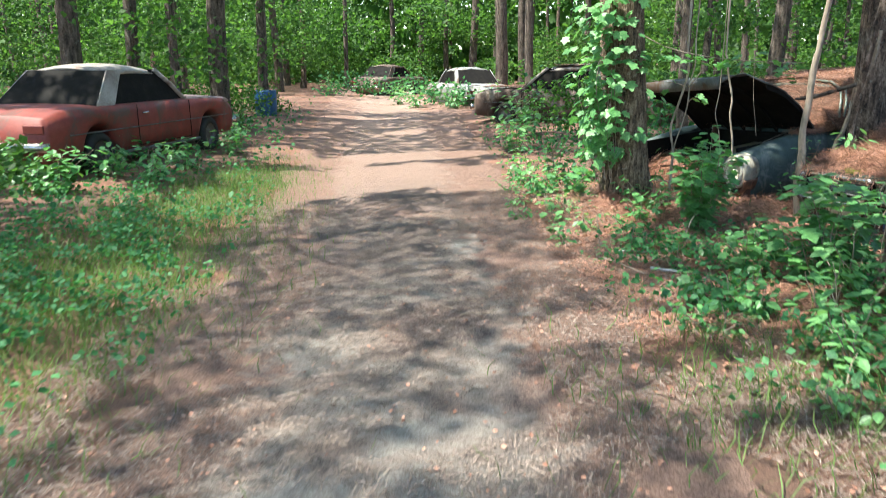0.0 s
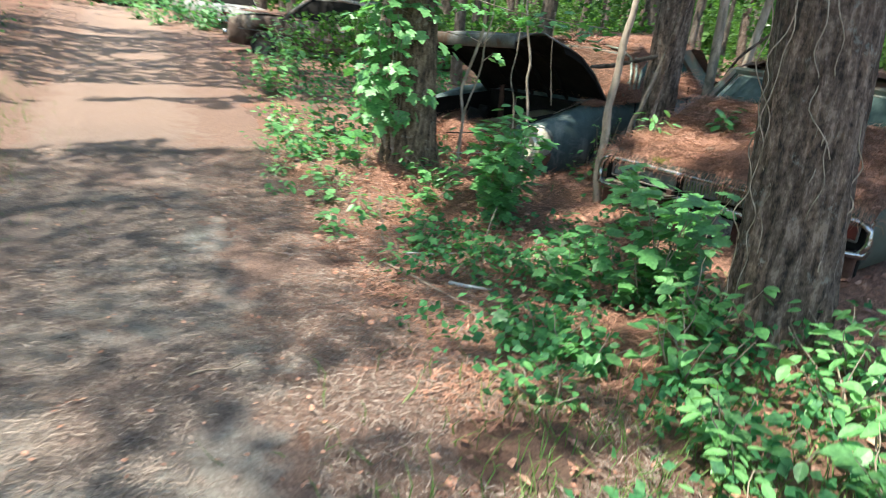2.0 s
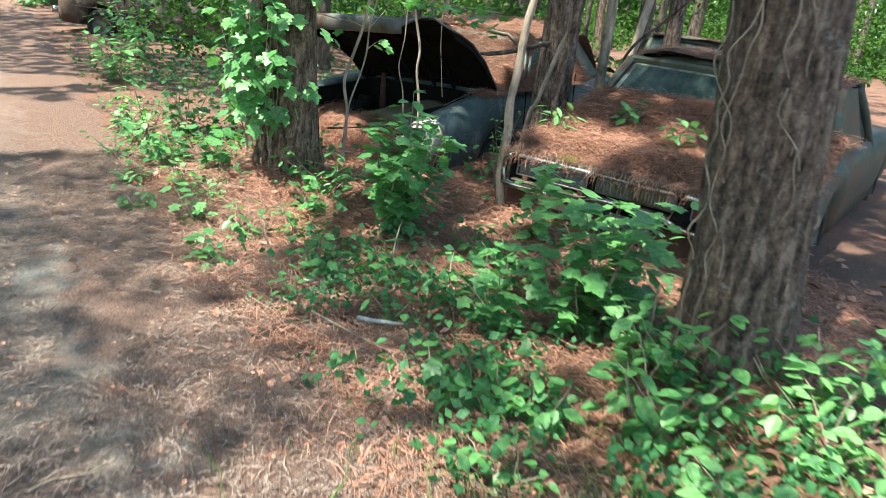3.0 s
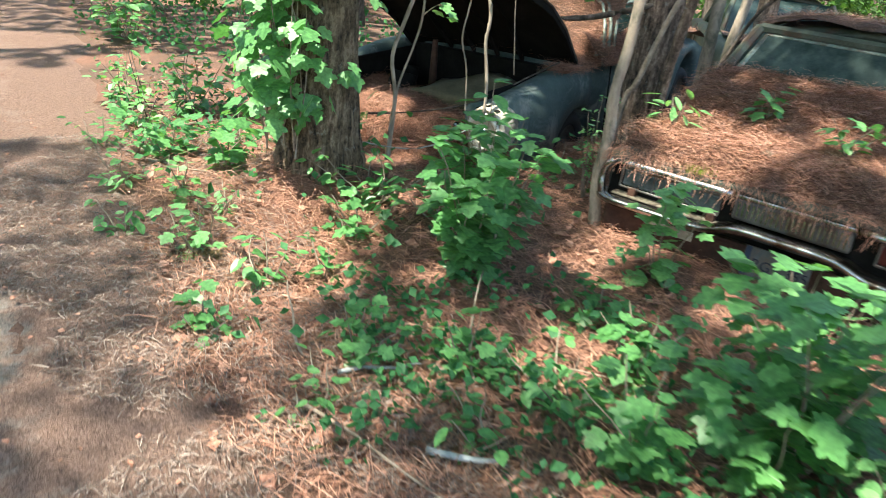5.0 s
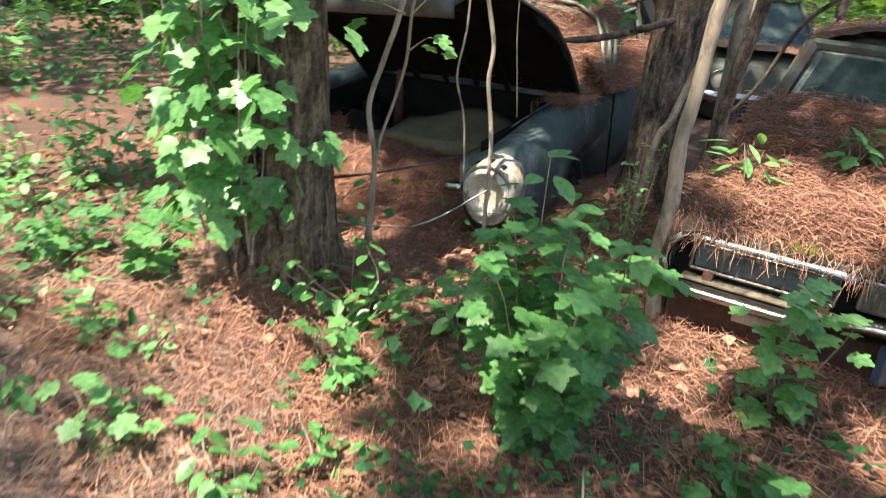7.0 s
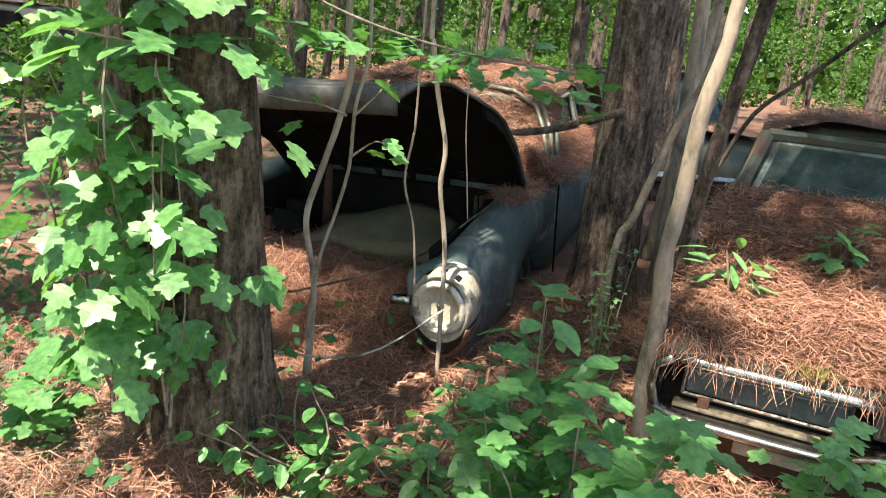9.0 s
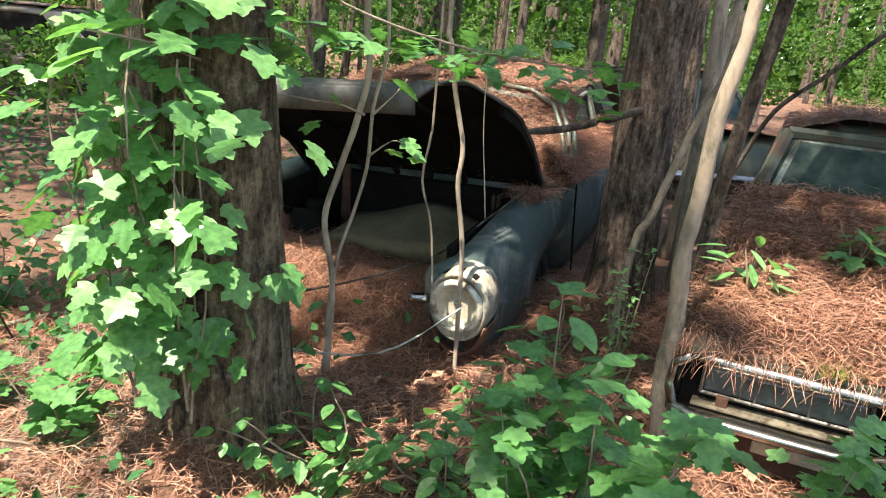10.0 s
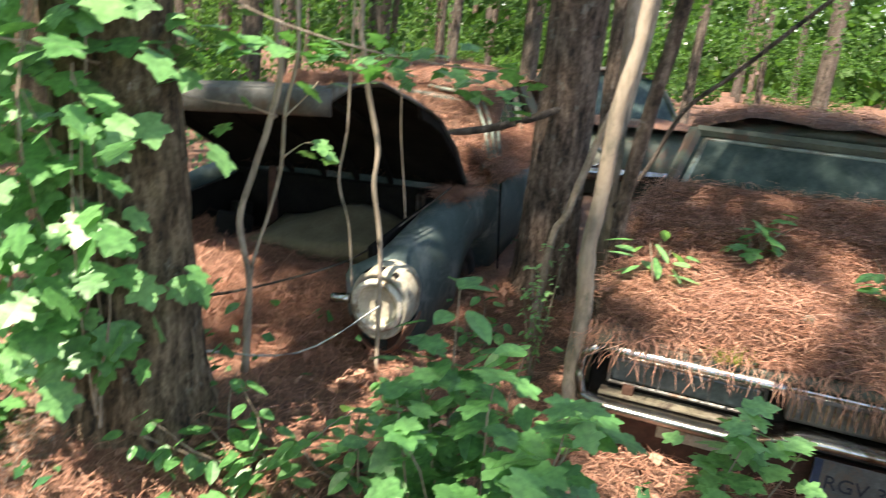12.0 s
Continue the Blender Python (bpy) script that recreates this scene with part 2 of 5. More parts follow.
PALEGREEN = surface("pale_green_trim", (0.10, 0.13, 0.11), (0.20, 0.25, 0.21), (0.33, 0.38, 0.33), 10, 0.5, 0.1, 0.15, 0.002, 80, (0.10, 0.085, 0.06), 6)
FADED = surface("faded_pink_bonnet", (0.13, 0.09, 0.085), (0.30, 0.22, 0.21), (0.46, 0.37, 0.35), 3, 0.6, 0.0, 0.1, 0.003, 60, (0.08, 0.05, 0.045), 3.5)

gm, gnt, gb, glink = material("dusty_glass")
gb.inputs["Base Color"].default_value = (0.05, 0.07, 0.07, 1)
gb.inputs["Roughness"].default_value = 0.16
gb.inputs["Specular IOR Level"].default_value = 0.2
glink(ramp(gnt, noise_tex(gnt, 6, 5, 0.7, position(gnt)), [(0.4, (0.02, 0.036, 0.034)), (0.75, (0.07, 0.10, 0.092))]), gb.inputs["Base Color"])
GLASS = gm


# ---- building helpers ----
def part(name, bm, mat, parent=None, label="", smooth=False):
    """One bmesh as one mesh object, under a thing or a part."""
    me = bpy.data.meshes.new(name)
    bm.to_mesh(me)
    bm.free()
    if smooth:
        me.polygons.foreach_set("use_smooth", [True] * len(me.polygons))
    me.materials.append(mat)
    ob = new(name, me)
    ob.parent = parent
    if label:
        ob["label"] = label
    return ob


def thing(name, m, label, category, group="", kind=""):
    ob = new(name)
    ob.matrix_world = m
    return tagged(ob, label, category, group, kind)


def sheet(name, verts, faces, mat, smooth=False):
    """A mesh object from numpy rows of corners and of face corners."""
    me = bpy.data.meshes.new(name)
    verts, faces = np.asarray(verts, dtype=np.float32), np.asarray(faces, dtype=np.int32)
    n, k = faces.shape
    me.vertices.add(len(verts))
    me.vertices.foreach_set("co", verts.ravel())
    me.loops.add(n * k)
    me.loops.foreach_set("vertex_index", faces.ravel())
    me.polygons.add(n)
    me.polygons.foreach_set("loop_start", np.arange(0, n * k, k, dtype=np.int32))
    if smooth:
        me.polygons.foreach_set("use_smooth", np.ones(n, dtype=bool))
    me.update(calc_edges=True)
    me.materials.append(mat)
    return new(name, me)


def box(bm, lo, hi, bevel=0.0, m=None):
    c = [(a + b) / 2 for a, b in zip(lo, hi)]
    r = bmesh.ops.create_cube(bm, size=1, matrix=(m or Matrix()) @ Matrix.LocRotScale(c, None, [b - a for a, b in zip(lo, hi)]))
    if bevel:
        bmesh.ops.bevel(bm, geom=list({e for v in r["verts"] for e in v.link_edges}), offset=bevel, segments=2, affect="EDGES", profile=0.5)
    return bm


def loft(bm, rings, close=True, caps=True):
    """Skins rows of points that have the same length."""
    vs = [[bm.verts.new(p) for p in r] for r in rings]
    n = len(rings[0])
    for a, b in zip(vs, vs[1:]):
        for i in range(n if close else n - 1):
            bm.faces.new((a[i], a[(i + 1) % n], b[(i + 1) % n], b[i]))
    if caps and close:
        bm.faces.new(vs[0][::-1])
        bm.faces.new(vs[-1])
    bmesh.ops.recalc_face_normals(bm, faces=bm.faces)
    return bm


def tube(bm, pts, radii, n=8, rough=0.0, seed=0):
    """A tapered, slightly uneven limb along the points."""
    rng = random.Random(seed)
    pts = [Vector(p) for p in pts]
    rings = []
    for i, p in enumerate(pts):
        d = (pts[min(i + 1, len(pts) - 1)] - pts[max(i - 1, 0)]).normalized()
        side = d.orthogonal().normalized() if abs(d.z) < 0.5 else Vector((1, 0, 0)) - d * d.x
        side.normalize()
        up = d.cross(side)
        r = radii[min(i, len(radii) - 1)]
        rings.append([p + (side * math.cos(a) + up * math.sin(a)) * r * (1 + rough * rng.uniform(-1, 1)) for a in (math.tau * k / n for k in range(n))])
    return loft(bm, rings)


def bent(a, b, bend, steps, seed):
    """Points from a to b with a random sway."""
    rng = random.Random(seed)
    a, b = Vector(a), Vector(b)
    o1, o2 = (Vector((rng.uniform(-1, 1), rng.uniform(-1, 1), rng.uniform(-0.4, 0.4))) * bend for _ in range(2))
    return [a.lerp(b, t) + o1 * math.sin(t * math.pi) + o2 * math.sin(t * 2.7 * math.pi) * 0.5 * (1 - t * 0.3) * min(1, 4 * t) for t in (i / steps for i in range(steps + 1))]


def ring(bm, m, r0, r1, depth, n=24):
    """A round, bevelled bezel: an annulus with depth, axis along local z."""
    prof = [(r1, 0), (r1 * 0.985, depth * 0.7), ((r0 + r1) / 2, depth), (r0 * 1.03, depth * 0.75), (r0, 0)]
    loops = [[m @ Vector((r * math.cos(a), r * math.sin(a), z)) for r, z in prof] for a in (math.tau * k / n for k in range(n + 1))]
    return loft(bm, loops, close=False, caps=False)


def dome(bm, m, r, h, n=20, k=5):
    loops = [[m @ Vector((r * math.cos(q) * math.cos(a), r * math.cos(q) * math.sin(a), h * math.sin(q))) for q in (math.pi / 2 * j / k * 0.98 for j in range(k + 1))] for a in (math.tau * i / n for i in range(n + 1))]
    return loft(bm, loops, close=False, caps=False)


# ---- the lie of the land ----
MOUNDS = [(1.72, 7.25, 0.24, 0.40), (2.66, 4.0, 0.12, 0.5), (4.07, 7.5, 0.1, 0.4)]


def lie(x, y):
    z = min(0.13, -0.045 + 0.06 * x) if x > -1.8 else min(0.02, -0.153 - 0.07 * (x + 1.8))
    for mx, my, h, s in MOUNDS:
        z += h * math.exp(-((x - mx) ** 2 + (y - my) ** 2) / (s * s))
    return z + 0.025 * noise.noise((x * 0.9, y * 0.9, 0)) + 0.01 * noise.noise((x * 4, y * 4, 3))


def track(y):
    """Middle and half width of the dirt track."""
    c = -0.2 - 0.07 * (y - 3) if y > 3 else -0.2
    h = 1.42 + 0.045 * max(0.0, y - 6)
    return c, min(h, 3.2)


def lies(xs, ys):
    return np.array([lie(float(x), float(y)) for x, y in zip(xs, ys)], dtype=np.float32)


# sunlit breaks in the canopy, as they fall on the ground: x, y, reach along x and y
TRACK_BREAKS = [
    (-0.9, 10.0, 2.2, 1.35), (-0.6, 12.2, 1.7, 0.6), (-2.3, 8.6, 0.7, 0.9), (-0.44, 3.86, 0.3, 0.16), (0.86, 3.88, 0.62, 0.26), (0.5, 9.3, 1.0, 0.8),
    (-3.0, 28, 2.6, 1.2), (-2.2, 21, 1.2, 0.5), (-5.3, 13.4, 1.3, 1.0), (-4.6, 9.0, 0.7, 0.6), (-2.4, 7.9, 0.6, 0.8), (-2.3, 3.2, 0.6, 0.6),
    (-2.1, 5.2, 0.5, 0.5), (0.9, 5.2, 0.3, 0.15), (-2.2, 1.6, 0.6, 0.5), (-1.2, 2.2, 0.3, 0.2), (0.2, 2.6, 0.35, 0.18), (-0.9, 1.2, 0.5, 0.25)]
VERGE_BREAKS = [
    (1.45, 3.1, 0.5, 0.3), (1.3, 6.2, 0.45, 0.28), (1.55, 6.95, 0.3, 0.18), (1.7, 10.0, 0.9, 0.7), (1.35, 8.3, 0.5, 0.45), (1.9, 2.2, 0.9, 0.5),
    (2.1, 7.3, 0.72, 0.55), (1.4, 7.7, 0.55, 0.5), (1.15, 8.05, 0.4, 0.3), (1.3, 10.9, 0.9, 0.5), (1.42, 6.54, 0.38, 0.22), (0.82, 5.78, 0.18, 0.14), (2.2, 5.25, 0.35, 0.22)]
WRECK_BREAKS = [
    (3.18, 6.15, 0.28, 0.2), (3.75, 6.1, 0.5, 0.26), (2.62, 7.45, 0.4, 0.22), (3.02, 7.34, 0.3, 0.24), (2.76, 8.42, 0.34, 0.22), (5.0, 8.9, 0.7, 0.5), (3.08, 7.45, 0.2, 0.2), (2.95, 4.75, 0.25, 0.2), (2.55, 8.25, 0.3, 0.2),
    (4.3, 8.4, 0.5, 0.5), (3.85, 6.5, 0.3, 0.2), (2.6, 3.2, 0.5, 0.5), (6.5, 11.5, 1.2, 1.0), (2.4, 8.9, 0.4, 0.35),
    (3.2, 5.0, 0.25, 0.3)]
BREAKS = TRACK_BREAKS + VERGE_BREAKS + WRECK_BREAKS


def in_break(x, y):
    w = 0.22 * noise.noise((x * 1.7, y * 1.7, 9))
    return any(((x - bx) / rx) ** 2 + ((y - by) / ry) ** 2 < 1 + 2.5 * w for bx, by, rx, ry in BREAKS)


def sunlit(x, y):
    """Whether sun reaches this spot of the ground through the canopy."""
    if in_break(x, y):
        return True
    far = max(0.0, math.hypot(x, y - 7) - 14) / 40 if abs(x + 2) < 9 else 0.0
    if -2.2 < x < 1.2 and y < 8.3:
        return noise.noise((x * 2.4, y * 2.4, 7)) > 0.5
    open_near = 0.06 if -3.5 < x < 3.2 and 0.5 < y < 6.2 else 0.0
    return noise.noise((x * 0.55, y * 0.55, 4)) > 0.36 - min(0.28, far) or noise.noise((x * 2.4, y * 2.4, 7)) > 0.42 - open_near


# ---- ground and track ----
def spaced(lo, hi, fine_lo, fine_hi, step, grow):
    out, v, s = [], fine_lo, step
    mid = list(np.arange(fine_lo, fine_hi, step))
    while v > lo:
        v -= s
        s *= grow
        out.append(v)
    v, s, up = mid[-1], step, []
    while v < hi:
        v += s
        s *= grow
        up.append(v)
    return np.array(out[::-1] + mid + up)


def grid(name, xs, ys, zfun, mat):
    nx, ny = len(xs), len(ys)
    X, Y = np.meshgrid(xs, ys)
    Z = zfun(X.ravel(), Y.ravel())
    i = np.arange(nx * ny).reshape(ny, nx)
    f = np.stack([i[:-1, :-1], i[:-1, 1:], i[1:, 1:], i[1:, :-1]], -1).reshape(-1, 4)
    return sheet(name, np.stack([X.ravel(), Y.ravel(), Z], -1), f, mat, True)


ground = grid("ground", spaced(-900, 900, -8, 9, 0.13, 1.18), spaced(-900, 900, -2, 16, 0.13, 1.18), lies, LITTER)
tagged(ground, "forest floor covered with fallen brown pine needles", "ground", kind="structure")

rows, cols = 330, 26
ys = -6 + 46 * (np.arange(rows) / (rows - 1)) ** 1.25
rv = []
for y in ys:
    c, h = track(float(y))
    wl, wr = (0.35 * noise.noise((float(y) * 0.8, k, 2)) + 0.12 * noise.noise((float(y) * 3.1, k, 5)) for k in (0.0, 20.0))
    for k in range(cols):
        u = k / (cols - 1) * 2 - 1
        x = c + u * (h + (wr if u > 0 else wl) * abs(u))
        edge = max(0.0, abs(u) - 0.8) / 0.2
        rut = -0.02 * math.exp(-((abs(u) - 0.5) / 0.16) ** 2)
        rv.append((x, float(y), lie(x, float(y)) + 0.022 + rut + 0.006 * noise.noise((x * 7, float(y) * 7, 1)) - 0.07 * edge ** 2))
ri = np.arange(rows * cols).reshape(rows, cols)
road = sheet("road", rv, np.stack([ri[:-1, :-1], ri[:-1, 1:], ri[1:, 1:], ri[1:, :-1]], -1).reshape(-1, 4), ROAD, True)
va = road.data.attributes.new("verge", "FLOAT", "POINT")
va.data.foreach_set("value", np.tile(np.abs(np.linspace(-1, 1, cols)), rows).astype(np.float32))
tagged(road, "unpaved forest track of grey-brown dirt with ashen patches", "dirt track", kind="structure")


# ---- scattered blades and leaves, as stuff ----
def blades(name, pts, lengths, widths, mat, pitch=0.25, seed=0, lean=None):
    """Thin slightly bent strips lying near the points."""
    rng = np.random.default_rng(seed + 7001)
    n = len(pts)
    P = np.asarray(pts, dtype=np.float32)
    a = rng.uniform(0, math.tau, n) if lean is None else lean + rng.normal(0, 0.5, n)
    e = rng.normal(0, pitch, n) if 0 <= pitch < 0.6 else rng.normal(pitch, 0.25, n)
    d = np.stack([np.cos(a) * np.cos(e), np.sin(a) * np.cos(e), np.sin(e)], -1)
    s = np.stack([-np.sin(a), np.cos(a), rng.normal(0, 0.3, n)], -1)
    L, W = np.asarray(lengths)[:, None], np.asarray(widths)[:, None]
    bend = np.stack([rng.normal(0, 0.12, n), rng.normal(0, 0.12, n), rng.uniform(-0.18, 0.02, n)], -1) * L
    p0, p1, p2 = P, P + d * L * 0.5 - bend, P + d * L
    V = np.stack([p0 - s * W, p0 + s * W, p1 + s * W, p1 - s * W, p2 + s * W * 0.4, p2 - s * W * 0.4], 1).reshape(-1, 3)
    b = (np.arange(n) * 6)[:, None]
    F = np.concatenate([b + np.array([0, 1, 2, 3]), b + np.array([3, 2, 4, 5])], 0)
    return sheet(name, V, F, mat)


def leaf_arrays(P, size, rng, flat=0.6):
    """Folded four-cornered leaves at the points P."""
    n = len(P)
    a = rng.uniform(0, math.tau, n)
    nz = np.abs(rng.normal(flat, 0.35, n))
    up = np.stack([rng.normal(0, 0.55, n), rng.normal(0, 0.55, n), nz], -1)
    up /= np.linalg.norm(up, axis=1)[:, None]
    d = np.stack([np.cos(a), np.sin(a), rng.normal(-0.2, 0.4, n)], -1)
    d -= up * (d * up).sum(1)[:, None]
    d /= np.linalg.norm(d, axis=1)[:, None]
    s = np.cross(up, d)
    L = (np.asarray(size) * rng.uniform(0.6, 1.3, n))[:, None]
    V = np.stack([P - d * L * 0.5, P + s * L * 0.36 + up * L * 0.1, P + d * L * 0.5, P - s * L * 0.36 + up * L * 0.1], 1).reshape(-1, 3)
    b = (np.arange(n) * 4)[:, None]
    return V, np.concatenate([b + np.array([0, 1, 2]), b + np.array([0, 2, 3])], 0)


def leaf_cloud(name, P, size, mat, seed=0, flat=0.6):
    V, F = leaf_arrays(np.asarray(P, dtype=np.float32), size, np.random.default_rng(seed + 5003), flat)
    return sheet(name, V, F, mat)


# ---- cars ----
def section(x, w, z0, z1, crown=0.02):
    h = z1 - z0
    half = [(w * 0.80, z0), (w * 0.95, z0 + 0.04), (w * 0.985, z0 + 0.35 * h), (w, z0 + 0.62 * h), (w * 0.985, z0 + 0.80 * h), (w * 0.94, z1 - 0.018), (w * 0.86, z1), (w * 0.45, z1 + crown)]
    return [(x, -y, z) for y, z in half] + [(x, y, z) for y, z in half[::-1]]


def at(tab, x):
    """Value of a table of (place, value) at x."""
    for (a, va), (b, vb) in zip(tab, tab[1:]):
        if x <= b:
            t = max(0.0, (x - a) / (b - a))
            return va + (vb - va) * t * t * (3 - 2 * t) * 0.5 + (vb - va) * t * 0.5
    return tab[-1][1]


def shell(bm, x0, x1, width, top, bottom, arches=(), r=0.36, step=0.07):
    rings = []
    for i in range(int((x1 - x0) / step) + 1):
        x = x0 + (x1 - x0) * i / int((x1 - x0) / step)
        z0 = bottom
        for xa, za in arches:
            if abs(x - xa) < r:
                z0 = max(z0, za + math.sqrt(r * r - (x - xa) ** 2))
        rings.append(section(x, at(width, x), min(z0, at(top, x) - 0.1), at(top, x)))
    return loft(bm, rings)


def slab(bm, quad, t):
    """A thin plate on four corners."""
    a, b, c, d = (Vector(p) for p in quad)
    n = (b - a).cross(d - a).normalized() * t
    return loft(bm, [[p - n for p in (a, b, c, d)], [p + n for p in (a, b, c, d)]])


def cabin(car, belt, roof, wb, wr, paint, glass, front_open=False, bpillar=None, cw=0.32, side=True):
    """Roof, pillars and glass. belt: x of the foot of the first and last glass, and its height; roof: likewise."""
    (xa, xd, zb), (xb, xc, zr) = belt, roof
    bm = bmesh.new()
    rings = []
    for i in range(9):
        t = i / 8
        x = xb - 0.05 + (xc - xb + 0.1) * t
        lift = 0.045 * math.sin(math.pi * t)
        top = [(x, wr * u, zr + lift + 0.05 * (1 - u * u) - 0.05 * abs(u) ** 6) for u in (k / 6 - 1 for k in range(13))]
        rings.append(top + [(p[0], p[1] * 0.985, p[2] - 0.045) for p in top[::-1]])
    part("roof", loft(bm, rings), paint, car, smooth=True)
    for s in (-1, 1):
        bm = bmesh.new()
        tube(bm, [(xa, s * wb, zb - 0.03), ((xa + xb) / 2, s * (wb + wr) / 2, (zb + zr) / 2 + 0.01), (xb, s * wr * 0.98, zr)], [0.04, 0.032, 0.035], 8)
        part("pillar", bm, paint, car, smooth=True)
        q = [(xd - cw, s * (wb + 0.005), zb - 0.02), (xd, s * wb, zb - 0.02), (xc, s * wr * 0.985, zr), (xc - cw * 0.8, s * wr * 0.99, zr)]
        part("pillar", slab(bmesh.new(), q, 0.018), paint, car)
        if bpillar:
            bm = bmesh.new()
            tube(bm, [(bpillar, s * wb, zb - 0.02), (bpillar + 0.03, s * wr * 0.985, zr)], [0.03, 0.027], 8)
            part("pillar", bm, paint, car)
        if side:
            q = [(xa + 0.1, s * (wb - 0.01), zb - 0.01), (xd - cw, s * (wb - 0.012), zb - 0.01), (xc - cw * 0.8, s * (wr * 0.985 - 0.012), zr - 0.02), (xb + 0.04, s * (wr * 0.985 - 0.012), zr - 0.02)]
            part("side_window", slab(bmesh.new(), q, 0.003), glass, car)
    if not front_open:
        part("windshield", slab(bmesh.new(), [(xa, -wb, zb), (xa, wb, zb), (xb, wr * 0.96, zr), (xb, -wr * 0.96, zr)], 0.003), glass, car)
    part("rear_window", slab(bmesh.new(), [(xd, wb, zb), (xd, -wb, zb), (xc, -wr * 0.96, zr), (xc, wr * 0.96, zr)], 0.003), glass, car)


def frame_strip(car, quad, r, mat, name="window_trim"):
    """A slim metal strip round four corners."""
    bm = bmesh.new()
    q = [Vector(p) for p in quad]
    for a, b in zip(q, q[1:] + q[:1]):
        tube(bm, [a, b], [r], 6)
    return part(name, bm, mat, car, "dull metal window trim")


def wheel(car, x, y, z, r=0.31, w=0.17, rim=DULL):
    bm = bmesh.new()
    prof = [(0.62, -0.5), (0.9, -0.5), (0.985, -0.32), (1.0, 0), (0.985, 0.32), (0.9, 0.5), (0.62, 0.5), (0.6, 0)]
    loft(bm, [[(x + r * p * math.cos(a), y + w * q, z + r * p * math.sin(a)) for p, q in prof] for a in (math.tau * k / 28 for k in range(29))], caps=False)
    wh = part("wheel", bm, RUBBER, car, "flat perished tyre", smooth=True)
    bm = bmesh.new()
    s = math.copysign(1, y)
    prof = [(0.62, 0.4), (0.55, 0.25), (0.4, 0.12), (0.22, 0.22), (0.0, 0.26)]
    loft(bm, [[(x + r * p * math.cos(a), y + s * w * q, z + r * p * math.sin(a)) for p, q in prof] for a in (math.tau * k / 20 for k in range(21))], close=False, caps=False)
    part("rim", bm, rim, wh, "rusty steel rim", smooth=True)


def sweep(bm, path, prof):
    """A bar along the path with an outline in x and z."""
    return loft(bm, [[(px + dx, py, pz + dz) for dx, dz in prof] for px, py, pz in path])


def seam(car, lines, w=0.006, name="door_seam"):
    for a, b in lines:
        part(name, tube(bmesh.new(), [a, b], [w], 5), BLACK, car)


# the sedan with its bonnet up
A = pose(2.590, 8.053, -0.275, -2.0, -5.0, 29.0)
carA = thing("sedan", A, "wrecked teal-grey sedan with raised bonnet and needle-covered roof", "car")
widthA = [(1.0, 0.86), (1.6, 0.9), (3.0, 0.92), (4.1, 0.80)]
topA = [(1.0, 0.89), (1.4, 0.87), (2.0, 0.81), (3.1, 0.82), (3.7, 0.79), (4.1, 0.68)]
bm = bmesh.new()
shell(bm, 1.12, 4.1, widthA, topA, 0.26, [(1.05, 0.24), (3.3, 0.33)])
part("body", bm, TEAL, carA, smooth=True)
cabin(carA, (1.38, 3.35, 0.85), (1.80, 2.9, 1.27), 0.80, 0.68, OLIVE, GLASS, bpillar=2.5)
frame_strip(carA, [(1.36, -0.80, 0.88), (1.78, -0.675, 1.27), (1.78, 0.675, 1.27), (1.36, 0.80, 0.88)], 0.016, PALEGREEN)
frame_strip(carA, [(1.46, -0.815, 0.87), (1.86, -0.695, 1.245), (2.44, -0.695, 1.25), (2.44, -0.815, 0.85)], 0.012, PALEGREEN)
